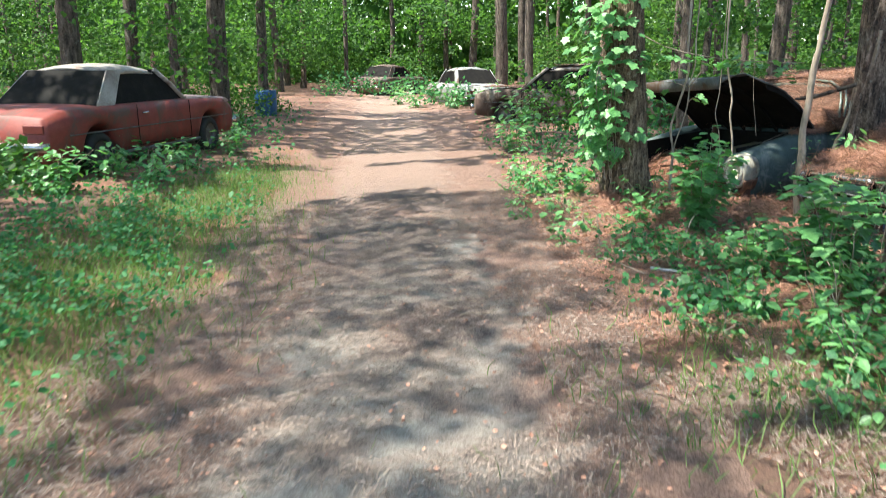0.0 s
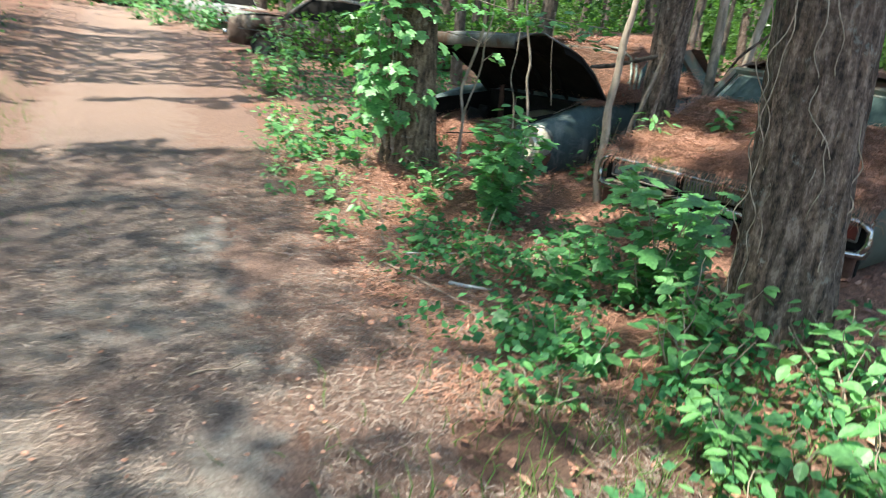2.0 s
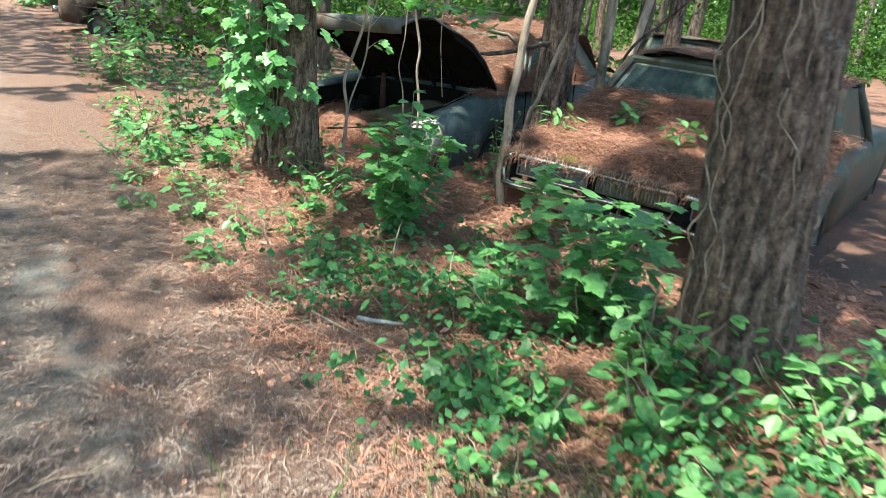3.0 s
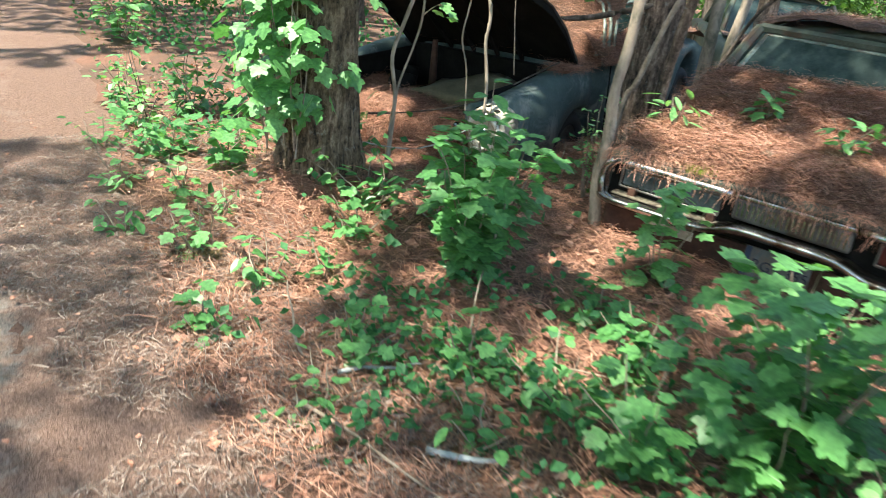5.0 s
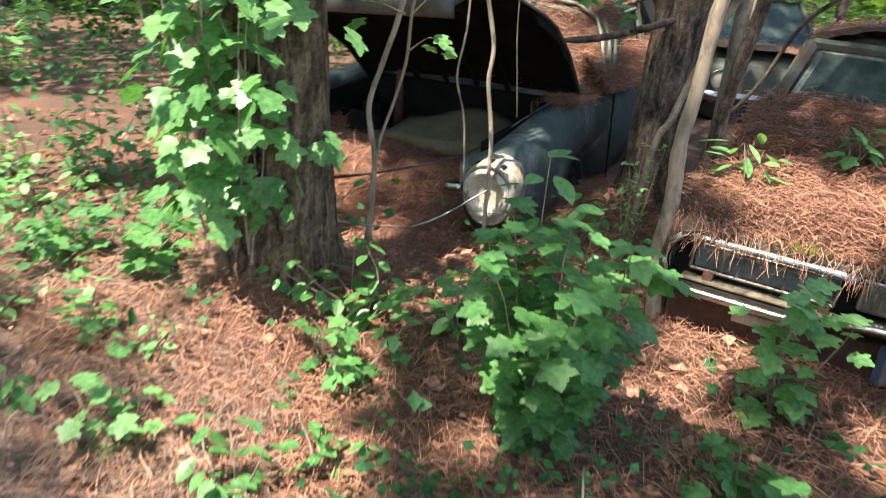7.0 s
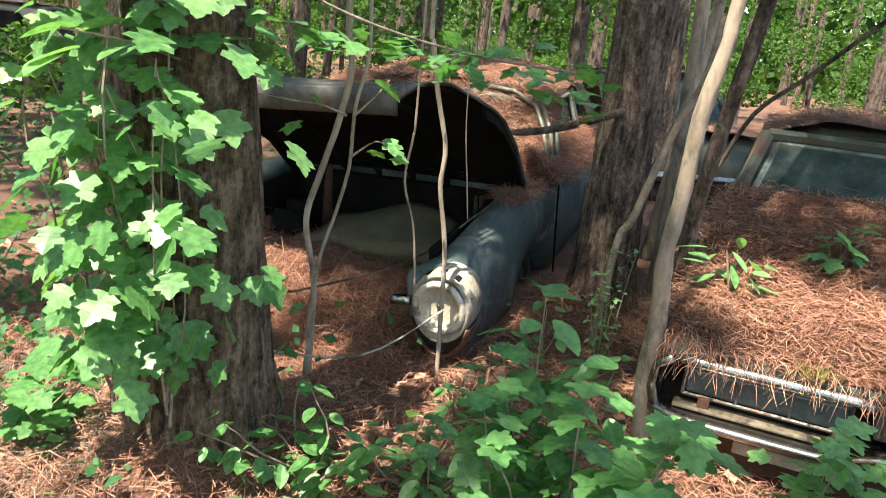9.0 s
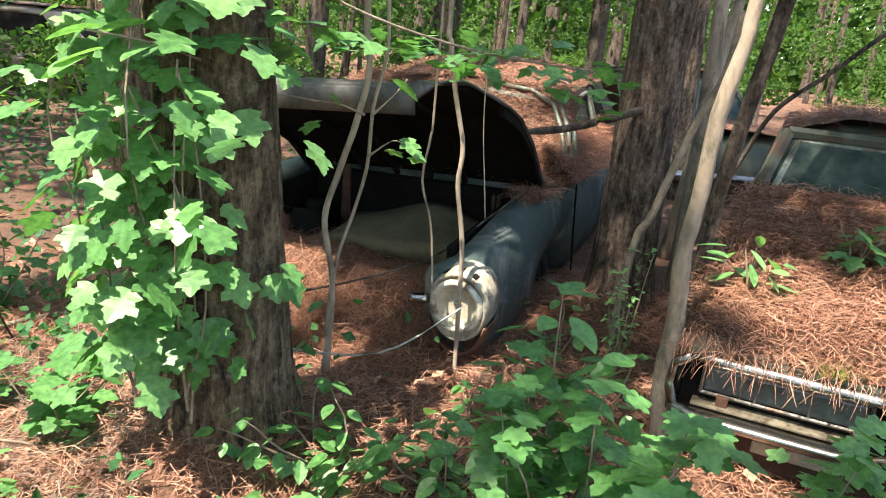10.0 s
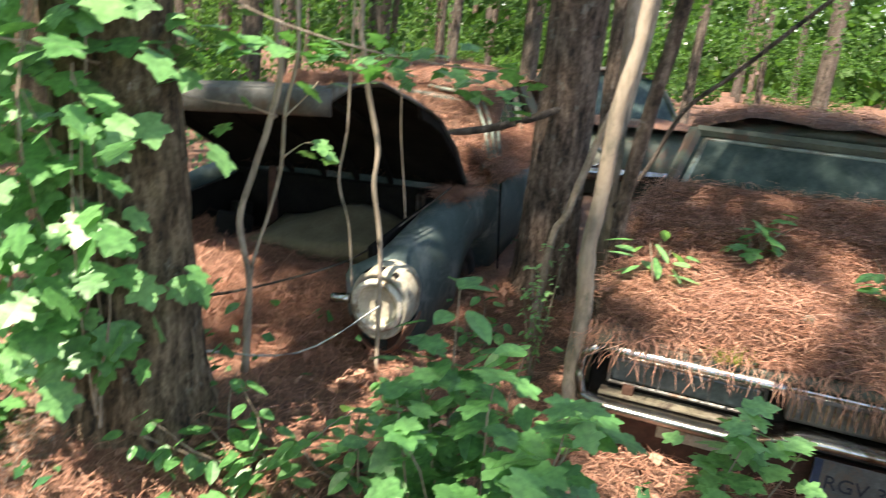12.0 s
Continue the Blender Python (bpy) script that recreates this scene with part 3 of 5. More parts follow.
for s in (-1, 1):
    bm = bmesh.new()
    rings = []
    for i in range(18):
        x = -0.02 + 1.2 * i / 17
        z1 = 0.80 + 0.10 * min(1, x / 0.8)
        z0 = 0.34
        if abs(x - 1.05) < 0.36:
            z0 = max(z0, 0.24 + math.sqrt(0.36 ** 2 - (x - 1.05) ** 2))
        z0 = min(z0, z1 - 0.1)
        o, h = 0.86 + 0.03 * math.sin(min(1, x) * 1.5) - 0.06 * max(0, 0.12 - x) / 0.14, z1 - z0
        rings.append([(x, s * y, z) for y, z in ((o - 0.05, z0), (o - 0.015, z0 + 0.03), (o, z0 + 0.45 * h), (o - 0.01, z0 + 0.72 * h), (o - 0.05, z1 - 0.03), (o - 0.11, z1), (o - 0.19, z1 - 0.01), (o - 0.21, z1 - 0.05), (o - 0.2, z0 + 0.5 * h), (o - 0.08, z0))])
    part("fender", loft(bm, rings), TEAL, carA, smooth=True)
    lamp_m = Matrix.Translation((-0.055, s * 0.765, 0.65)) @ Matrix.Rotation(-math.pi / 2, 4, "Y")
    pod = bmesh.new()
    rings = []
    for k, (dx, rr) in enumerate([(-0.06, 0.124), (-0.078, 0.136), (-0.05, 0.147), (0.02, 0.150), (0.1, 0.145), (0.17, 0.12)]):
        rings.append([(dx, s * 0.765 + rr * math.cos(q) * 0.92, 0.65 + rr * math.sin(q) * (1.06 if math.sin(q) > 0 else 1.18)) for q in (math.tau * j / 24 for j in range(24))])
    pod = part("headlamp_pod", loft(pod, rings), CREAM, carA, "peeling cream headlamp pod with bare metal", smooth=True)
    bm = bmesh.new()
    part("bezel", ring(bm, lamp_m @ Matrix.Translation((0, 0, 0.015)), 0.094, 0.122, 0.022), PALE, pod, "tarnished bright bezel", smooth=True)
    bm = bmesh.new()
    part("reflector", dome(bm, lamp_m @ Matrix.Translation((0, 0, 0.03)) @ Matrix.Diagonal((1, 1, -1, 1)), 0.102, 0.035), LAMPGLASS, pod, "clouded cream reflector", smooth=True)
    bm = bmesh.new()
    part("bulb_cap", dome(bm, lamp_m @ Matrix.Translation((0.005, 0, 0.0)), 0.02, 0.02, 12, 3), CHROME, pod, smooth=True)
    bm = bmesh.new()
    rings = []
    for dx, rr in ((-0.066, 0.146), (-0.04, 0.156), (0.04, 0.158), (0.12, 0.152)):
        q = [math.radians(202 + 136 * j / 14) for j in range(15)]
        row = [(dx, s * 0.765 + rr * math.cos(a) * 0.94, 0.65 + rr * math.sin(a) * 1.62) for a in q]
        rings.append(row + [(x, y * 0.995, z + 0.012) for x, y, z in row[::-1]])
    part("pod_skirt", loft(bm, rings), ORANGERUST, pod, "rust-orange skin under the headlamp", smooth=True)
    for a in (62, 92, 120):
        t = math.radians(a)
        m2 = Matrix.Translation((-0.035, s * 0.765 + 0.147 * math.cos(t) * 0.92, 0.65 + 0.147 * math.sin(t) * 1.06)) @ Matrix.Rotation(t - math.pi / 2, 4, "X")
        part("slot", box(bmesh.new(), (-0.02, -0.011, -0.003), (0.022, 0.011, 0.004), 0.002, m2), BLACK, pod, "dark slot in the headlamp pod")
    if s < 0:
        bm = bmesh.new()
        box(bm, (-0.02, -0.87, 0.38), (0.06, -0.66, 0.55), 0.02)
        part("lower_valance", bm, RUST, carA, "rusted valance below the headlamp")
        bm = bmesh.new()
        sweep(bm, [(-0.03, -0.62 + 0.03 * k, 0.62 - 0.004 * k) for k in range(4)], [(0, 0), (-0.03, 0.01), (-0.035, 0.035), (-0.01, 0.05), (0.02, 0.03)])
        part("grille_end", bm, CHROME, carA, "loose end of the bright grille bar", smooth=True)
# engine bay; its walls, floor and lump are black to hold the shade
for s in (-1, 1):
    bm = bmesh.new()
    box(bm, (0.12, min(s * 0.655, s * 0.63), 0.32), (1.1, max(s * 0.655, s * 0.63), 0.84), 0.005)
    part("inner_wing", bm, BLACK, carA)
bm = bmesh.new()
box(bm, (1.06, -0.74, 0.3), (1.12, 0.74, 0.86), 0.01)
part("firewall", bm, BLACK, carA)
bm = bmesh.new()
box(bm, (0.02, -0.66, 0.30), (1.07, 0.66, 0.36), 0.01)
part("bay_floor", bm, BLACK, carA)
bm = bmesh.new()
rings = []
for i in range(9):
    t = i / 8
    rings.append([(0.48 + 0.50 * t + 0.03 * math.sin(6 * u), -0.56 + 0.86 * u, 0.61 + 0.13 * math.sin(math.pi * (0.15 + 0.8 * u)) * (0.5 + 0.5 * t) + 0.02 * math.sin(9 * u + 4 * t)) for u in (k / 10 for k in range(11))])
up = [list(r) for r in rings]
part("engine_lining", loft(bm, [r + [(p[0], p[1], p[2] - 0.1) for p in r[::-1]] for r in up]), CARDBOARD, carA, "sagging tan insulation sheet in the engine bay", smooth=True)
bm = bmesh.new()
tube(bm, [(0.92, 0.36, 0.5), (0.86, 0.30, 0.95)], [0.035, 0.022], 8)
part("hinge_arm", bm, RUST, carA, "rust-orange hinge arm", smooth=True)
bm = bmesh.new()
for dy in (0.0, 0.03):
    tube(bm, [(0.98, -0.55 - dy, 0.58), (0.95, -0.56 - dy, 0.86)], [0.012], 8)
part("hinge_arm", bm, DULL, carA, "bright steel hinge link")
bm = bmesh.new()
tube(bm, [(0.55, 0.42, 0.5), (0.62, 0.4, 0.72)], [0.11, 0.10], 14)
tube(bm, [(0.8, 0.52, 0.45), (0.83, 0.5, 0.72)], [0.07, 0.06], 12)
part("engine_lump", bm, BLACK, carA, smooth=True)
# bent bright rails round the corner of the windscreen
for k in range(3):
    f = 0.055 * k
    pts = [(1.79 + f, -0.30 - f, 1.345), (1.77 + f, -0.50 - f * 0.7, 1.325), (1.69 + f, -0.66 - f * 0.5, 1.26), (1.57 + f, -0.755 - f * 0.4, 1.14), (1.45 + f, -0.82 - f * 0.3, 0.99)]
    part("screen_rail", tube(bmesh.new(), pts, [0.013], 7), PALEGREEN, carA, "dull green rail round the windscreen corner", smooth=True)
# raised bonnet: a rising panel with a turned-down nose, side flanges and ribs
bm = bmesh.new()
prof = [(1.15, 0.85), (1.06, 0.94), (0.81, 1.185), (0.56, 1.35), (0.38, 1.42), (0.26, 1.455), (0.12, 1.505), (0.06, 1.51), (0.035, 1.48), (0.03, 1.44)]


def bonnet_point(i, u):
    """A point of the raised bonnet: i along its profile, u across it; hollow wing peak at u = -0.8."""
    x, z = prof[i]
    fore = min(1.0, i / 5)
    peak = max(0.0, min(1.0, (-u - 0.60) / 0.06))
    dome = max(0.0, 1.0 - ((u + 0.80) / 0.21) ** 2) ** 0.5
    arch = (0.065 * dome - 0.05 * max(0.0, (-u - 0.8) / 0.2)) * fore
    far = max(0.0, u - 0.86) / 0.14
    if i > 5:
        x += peak * (prof[5][0] + 0.015 * (6 - i) - x)
        z += peak * (prof[5][1] + 0.004 * (i - 6) - z)
        x += 0.26 * far * (i - 4) / 5
    x += 0.10 * max(0.0, (-u - 0.86) / 0.14) ** 2 * fore
    return (x, -0.05 + 0.75 * u * (1 - 0.03 * (i == 0)), z + 0.03 * (1 - u * u) + arch - 0.055 * far - 0.03 * u * min(1.0, i / 5))


rings = []
for u in (k / 40 * 2 - 1 for k in range(41)):
    row = [bonnet_point(i, u) for i in range(len(prof))]
    rings.append(row + [(x + 0.006, y, z - 0.016) for x, y, z in row[::-1]])
hood = part("bonnet", loft(bm, rings), DULL, carA, "raised bonnet, coloured black underneath for its shade", smooth=True)
# flanges, underside and ribs are black: the hollow's shade is in the colour
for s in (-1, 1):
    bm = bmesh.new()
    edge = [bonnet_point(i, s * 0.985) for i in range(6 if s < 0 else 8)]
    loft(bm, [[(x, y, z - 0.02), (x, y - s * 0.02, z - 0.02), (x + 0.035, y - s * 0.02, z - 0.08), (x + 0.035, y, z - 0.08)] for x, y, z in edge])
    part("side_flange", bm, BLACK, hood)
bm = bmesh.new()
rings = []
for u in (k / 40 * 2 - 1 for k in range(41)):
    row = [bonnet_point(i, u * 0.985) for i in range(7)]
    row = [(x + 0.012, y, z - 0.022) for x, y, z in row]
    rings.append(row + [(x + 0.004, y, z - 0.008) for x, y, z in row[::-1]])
part("underside", loft(bm, rings), BLACK, hood, "bonnet underside coloured black for its shade", smooth=True)
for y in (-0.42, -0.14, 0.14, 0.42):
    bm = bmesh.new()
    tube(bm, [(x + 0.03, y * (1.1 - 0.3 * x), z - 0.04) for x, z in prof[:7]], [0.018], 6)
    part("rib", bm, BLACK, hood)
bm = bmesh.new()
sweep(bm, [(0.012, -0.51 + 0.097 * k, 1.43 - 0.0042 * k) for k in range(13)], [(0, 0), (-0.012, 0.012), (-0.006, 0.105), (0.012, 0.118), (0.016, 0.0)])
part("nose_strip", bm, DULL, hood, "flat grey bonnet lip", smooth=True)
seam(carA, [((1.46, -0.905, 0.3), (1.46, -0.895, 0.9)), ((2.5, -0.925, 0.3), (2.5, -0.915, 0.93))])
for x, y in ((1.05, -0.72), (1.05, 0.72), (3.3, -0.76), (3.3, 0.76)):
    wheel(carA, x, y, 0.30, 0.28)

# the coupe whose tail faces the track
B = pose(3.477, 5.547, 0.0, 0, 0, 26.05)
carB = thing("coupe", B, "mossy green coupe with chrome tail under pine needles", "car")
widthB = [(0.0, 0.95), (0.5, 0.98), (3.4, 0.98), (5.0, 0.92)]
topB = [(0.0, 0.56), (0.25, 0.63), (1.1, 0.76), (3.4, 0.82), (5.0, 0.74)]
bm = bmesh.new()
shell(bm, 0.06, 5.0, widthB, topB, 0.16, [(1.15, 0.18), (4.0, 0.2)], 0.33)
part("body", bm, OLIVE, carB, smooth=True)
cabin(carB, (2.75, 1.08, 0.78), (2.25, 1.47, 1.22), 0.90, 0.79, OLIVE, GLASS, cw=-0.42)
frame_strip(carB, [(1.07, 0.83, 0.80), (1.43, 0.725, 1.165), (1.43, -0.725, 1.165), (1.07, -0.83, 0.80)], 0.016, PALEGREEN)
frame_strip(carB, [(1.05, 0.885, 0.80), (1.44, 0.775, 1.205), (1.44, -0.775, 1.205), (1.05, -0.885, 0.80)], 0.03, OLIVE, "window_surround")
for s in (-1, 1):
    quad = [(1.04, s * 0.905, 0.76), (2.05, s * 0.915, 0.80), (1.9, s * 0.80, 1.22), (1.43, s * 0.80, 1.215)]
    part("quarter_panel", slab(bmesh.new(), quad, 0.014), OLIVE, carB, "broad mossy rear pillar of the coupe")
bm = bmesh.new()
sweep(bm, [(0.0, y, 0.545 - 0.03 * max(0, abs(y) - 0.86) / 0.09) for y in np.linspace(-0.94, 0.94, 25)], [(0.12, -0.02), (-0.02, -0.005), (-0.028, 0.012), (-0.005, 0.035), (0.12, 0.06)])
part("boot_edge", bm, OLIVE, carB, smooth=True)
# rear panel, lamps, bumper
part("tail_panel", box(bmesh.new(), (0.03, -0.93, 0.17), (0.075, 0.93, 0.55), 0.012), BLACK, carB)
part("lower_panel", box(bmesh.new(), (0.0, -0.92, 0.13), (0.06, 0.92, 0.30), 0.02), RUST, carB, "rust-red panel below the bumper")
part("paint_patch", box(bmesh.new(), (-0.006, 0.42, 0.225), (0.01, 0.66, 0.275), 0.005), CREAM, carB, "flaking cream patch")
for y0, y1 in ((0.28, 0.95), (-0.95, -0.28)):
    bm = bmesh.new()
    sweep(bm, [(-0.03 + 0.07 * max(0, abs(y) - 0.86) / 0.09, y, 0.525 - 0.02 * max(0, abs(y) - 0.88) / 0.07) for y in np.linspace(y0, y1, 14)], [(0.03, -0.012), (-0.015, -0.012), (-0.022, 0.0), (-0.012, 0.02), (0.03, 0.028)])
    part("trunk_lip", bm, CHROME, carB, "chrome strip along the boot edge", smooth=True)
    lamp = part("tail_lamp", box(bmesh.new(), (0.005, y0 + 0.06, 0.40), (0.04, y1 - 0.10, 0.492), 0.012), LENS if y0 > 0 else REDLENS, carB, "grimy dark tail lamp" if y0 > 0 else "faded red tail lamp")
    bm = bmesh.new()
    for za in (0.396, 0.496):
        tube(bm, [(0.0, y0 + 0.055, za), (0.0, y1 - 0.095, za)], [0.007], 6)
    for ya in (y0 + 0.055, y1 - 0.095):
        tube(bm, [(0.0, ya, 0.396), (0.0, ya, 0.496)], [0.007], 6)
    part("lamp_frame", bm, DULL, lamp, "thin metal lamp frame")
    for k in (1, 2):
        ya = y0 + 0.06 + (y1 - y0 - 0.16) * k / 3
        part("lamp_divider", box(bmesh.new(), (-0.002, ya - 0.004, 0.402), (0.01, ya + 0.004, 0.49)), DULL, lamp)
    s = 1 if y0 > 0 else -1
    bm = bmesh.new()
    tube(bm, [(-0.03, s * 0.90, 0.525), (0.0, s * 0.955, 0.48), (0.0, s * 0.965, 0.40), (-0.03, s * 0.93, 0.325)], [0.018, 0.02, 0.022, 0.02], 8)
    part("corner_trim", bm, CHROME, carB, smooth=True)
bm = bmesh.new()
path = []
for y in np.linspace(-0.96, 0.96, 49):
    y = float(y)
    arch = 0.055 / (1 + math.exp((abs(y) - 0.30) / 0.035))
    path.append((-0.06 + 0.13 * max(0, abs(y) - 0.84) ** 1.5 / 0.12 ** 1.5 * 0.5, y, 0.285 + arch))
sweep(bm, path, [(0.09, 0.060), (0.0, 0.064), (-0.032, 0.058), (-0.040, 0.048), (-0.036, 0.036), (-0.012, 0.016), (0.06, 0.012)])
part("bumper", bm, CHROME, carB, "pitted chrome rear bumper", smooth=True)
part("bumper_shelf", box(bmesh.new(), (-0.035, 0.30, 0.352), (0.03, 0.88, 0.364), 0.004), GRIME, carB, "dirty cream shelf above the bumper")
for y in (0.78, 0.36):
    part("bumper_bracket", box(bmesh.new(), (-0.02, y - 0.02, 0.36), (0.03, y + 0.02, 0.40), 0.005), RUST, carB)
centre = part("centre_panel", box(bmesh.new(), (-0.02, -0.265, 0.41), (0.04, 0.265, 0.515), 0.012), DULL, carB, "ribbed metal centre panel")
for k in range(22):
    y = -0.24 + 0.48 * k / 21
    part("panel_rib", box(bmesh.new(), (-0.027, y - 0.004, 0.43), (-0.018, y + 0.004, 0.50)), CHROME, centre)
part("panel_strip", box(bmesh.new(), (-0.034, -0.27, 0.515), (0.03, 0.27, 0.54), 0.008), CHROME, carB)
plate = part("licence_plate", box(bmesh.new(), (-0.034, -0.152, 0.165), (-0.030, 0.152, 0.317), 0.0015), PLATE, carB, "weathered plate lettered RGV 355")
fc = bpy.data.curves.new("plate_text", "FONT")
fc.body, fc.size, fc.extrude, fc.align_x = "RGV 355", 0.070, 0.001, "CENTER"
tmp = bpy.data.objects.new("plate_text", fc)
me = bpy.data.meshes.new_from_object(tmp)
bpy.data.objects.remove(tmp)
me.materials.append(PLATEINK)
txt = new("plate_text", me)
txt.parent = plate
txt.matrix_local = pose(-0.036, -0.018, 0.215, 90, 0, -90)
part("plate_band", box(bmesh.new(), (-0.0355, 0.124, 0.168), (-0.033, 0.150, 0.315)), PLATEBLUE, plate, "blue strip on the plate")
for x, y in ((1.15, -0.84), (1.15, 0.84), (4.0, -0.84), (4.0, 0.84)):
    wheel(carB, x, y, 0.2, 0.27)


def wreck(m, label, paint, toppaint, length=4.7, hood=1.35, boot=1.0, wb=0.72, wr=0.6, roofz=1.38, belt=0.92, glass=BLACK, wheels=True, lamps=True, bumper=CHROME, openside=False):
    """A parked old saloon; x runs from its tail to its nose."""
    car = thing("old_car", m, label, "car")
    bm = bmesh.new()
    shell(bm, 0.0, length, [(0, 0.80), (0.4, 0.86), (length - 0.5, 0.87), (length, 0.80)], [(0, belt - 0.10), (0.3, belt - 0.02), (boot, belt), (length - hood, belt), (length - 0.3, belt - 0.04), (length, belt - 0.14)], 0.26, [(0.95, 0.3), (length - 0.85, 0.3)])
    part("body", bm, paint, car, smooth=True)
    # opaque black panes: the dark of the unbuilt cabin is in their colour
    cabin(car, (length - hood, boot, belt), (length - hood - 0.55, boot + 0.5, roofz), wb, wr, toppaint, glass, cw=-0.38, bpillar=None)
    for s in (-1, 1):
        seam(car, [((boot + 0.75, s * 0.872, 0.34), (boot + 0.75, s * 0.862, belt - 0.02)), ((length - hood - 0.05, s * 0.872, 0.34), (length - hood - 0.05, s * 0.862, belt - 0.02)), ((boot + 0.75, s * 0.872, 0.34), (length - hood - 0.05, s * 0.872, 0.34))])
        bm = bmesh.new()
        tube(bm, [(boot + 0.85, s * 0.885, belt - 0.14), (boot + 1.0, s * 0.885, belt - 0.14)], [0.012], 6)
        part("door_handle", bm, bumper, car)
        bm = bmesh.new()
        tube(bm, [(0.3, s * 0.877, 0.6), (length - 0.3, s * 0.877, 0.6)], [0.009], 5)
        part("side_trim", bm, DULL, car)
        bm = bmesh.new()
        tube(bm, [(1.3, s * 0.83, 0.27), (length - 1.25, s * 0.83, 0.27)], [0.03], 6)
        part("sill", bm, DULL, car)
    for x in (-0.06, length + 0.06):
        bm = bmesh.new()
        sweep(bm, [(x, y, 0.42) for y in np.linspace(-0.84, 0.84, 9)], [(0.03, 0), (-0.03, 0.01), (-0.04, 0.06), (-0.03, 0.11), (0.03, 0.12)])
        part("bumper", bm, bumper, car, smooth=True)
    if lamps:
        for y in (-0.62, 0.62):
            mm = Matrix.Translation((length + 0.005, y, belt - 0.28)) @ Matrix.Rotation(math.pi / 2, 4, "Y")
            hl = part("headlamp", ring(bmesh.new(), mm, 0.085, 0.105, 0.03), CHROME, car, smooth=True)
            part("lens", dome(bmesh.new(), mm, 0.085, 0.02), LAMPGLASS, hl, smooth=True)
            part("tail_lamp", box(bmesh.new(), (-0.02, y - 0.14, belt - 0.28), (0.02, y + 0.14, belt - 0.18), 0.01), REDLENS, car)
    if wheels:
        for x in (0.95, length - 0.85):
            for y in (-0.74, 0.74):
                wheel(car, x, y, 0.30, 0.29)
    return car


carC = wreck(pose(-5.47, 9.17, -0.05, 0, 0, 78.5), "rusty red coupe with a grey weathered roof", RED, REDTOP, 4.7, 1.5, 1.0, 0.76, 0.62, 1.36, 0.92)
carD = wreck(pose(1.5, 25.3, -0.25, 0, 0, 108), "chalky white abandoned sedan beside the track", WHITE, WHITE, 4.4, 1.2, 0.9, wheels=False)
bm = bmesh.new()
loft(bm, [[(3.22 + 1.36 * i / 8, 0.80 * u, at([(3.2, 0.925), (4.4, 0.885), (4.6, 0.83)], 3.22 + 1.36 * i / 8) + 0.028 * (1 - u * u) + 0.006 * (abs(u) < 0.3)) for u in (k / 10 * 2 - 1 for k in range(11))] + [(3.22 + 1.36 * i / 8, 0.80 * u, 0.80) for u in (k / 10 * 2 - 1 for k in range(10, -1, -1))] for i in range(9)])
part("bonnet", bm, FADED, carC, "faded pinkish bonnet strewn with debris", smooth=True)
carE = wreck(pose(-3.5, 34.5, -0.2, 0, 0, 60), "small dark wrecked car overgrown with shrubs", RUSTHULK, RUSTHULK, 4.0, 1.2, 0.8)
carF = wreck(pose(4.9, 16.2, -0.1, 0, 0, 143), "brown rusted car hulk in the undergrowth", RUSTHULK, REDTOP, 4.6, 1.3, 0.95)
carG = wreck(pose(10.4, 12.6, -0.1, 0, 0, 232), "old pale green car with round headlamps among the trees", OLIVE, OLIVE, 4.5, 1.3, 0.95, glass=GLASS)

bm = bmesh.new()
prof = [(0.0, 0.0), (0.26, 0.0), (0.285, 0.03), (0.285, 0.22), (0.295, 0.24), (0.285, 0.26), (0.285, 0.44), (0.295, 0.46), (0.285, 0.48), (0.285, 0.64), (0.27, 0.67), (0.24, 0.665), (0.0, 0.655)]
loft(bm, [[(r * math.cos(a), r * math.sin(a), z) for r, z in prof] for a in (math.tau * k / 26 for k in range(27))], close=False, caps=False)
drum = thing("barrel", pose(-4.75, 20.6, lie(-4.75, 20.6)), "blue plastic drum standing beside a tree", "barrel")
part("drum_body", bm, BARREL, drum, smooth=True)
for x, y in ((0.12, 0.05), (-0.12, -0.04)):
    bm = bmesh.new()
    tube(bm, [(x, y, 0.65), (x, y, 0.68)], [0.03], 12)
    part("bung", bm, RUBBER, drum)


# ---- trees ----
def trunk_mesh(h, r, lean, seed, flare=1.5, n=20, steps=26, rough=0.05, furrow=0.0):
    """A tapered trunk with root flare and lumpy outline."""
    rng = random.Random(seed)
    bm = bmesh.new()
    rings = []
    k = rng.uniform(0, 9)
    for i in range(steps + 1):
        t = (i / steps) ** (1.6 if steps < 60 else 2.6)
        z = -0.25 + (h + 0.25) * t
        rr = r * (1 - 0.62 * t) * (1 + (flare - 1) * math.exp(-max(0, z) / 0.16))
        cx, cy = lean[0] * min(z, 4.0) + 0.05 * math.sin(z * 0.8 + k), lean[1] * min(z, 4.0) + 0.05 * math.sin(z * 0.7 + k * 2)
        ring_ = []
        for j in range(n):
            a = math.tau * j / n
            lob = 1 + 0.10 * math.sin(4 * a + k) * math.exp(-max(0, z) / 0.25) + rough * noise.noise((math.cos(a) * 2.5, math.sin(a) * 2.5, z * 1.3 + k)) + 0.5 * rough * rng.uniform(-1, 1)
            if furrow:
                q = noise.noise((math.cos(a) * 7.5, math.sin(a) * 7.5, z * 1.6 + k)) + 0.5 * noise.noise((math.cos(a) * 16, math.sin(a) * 16, z * 4 + k))
                lob += furrow * (1 - 2.6 * max(0.0, 0.30 - abs(q)))
            ring_.append((cx + rr * lob * math.cos(a), cy + rr * lob * math.sin(a), z))
        rings.append(ring_)
    return loft(bm, rings)


TREES = []


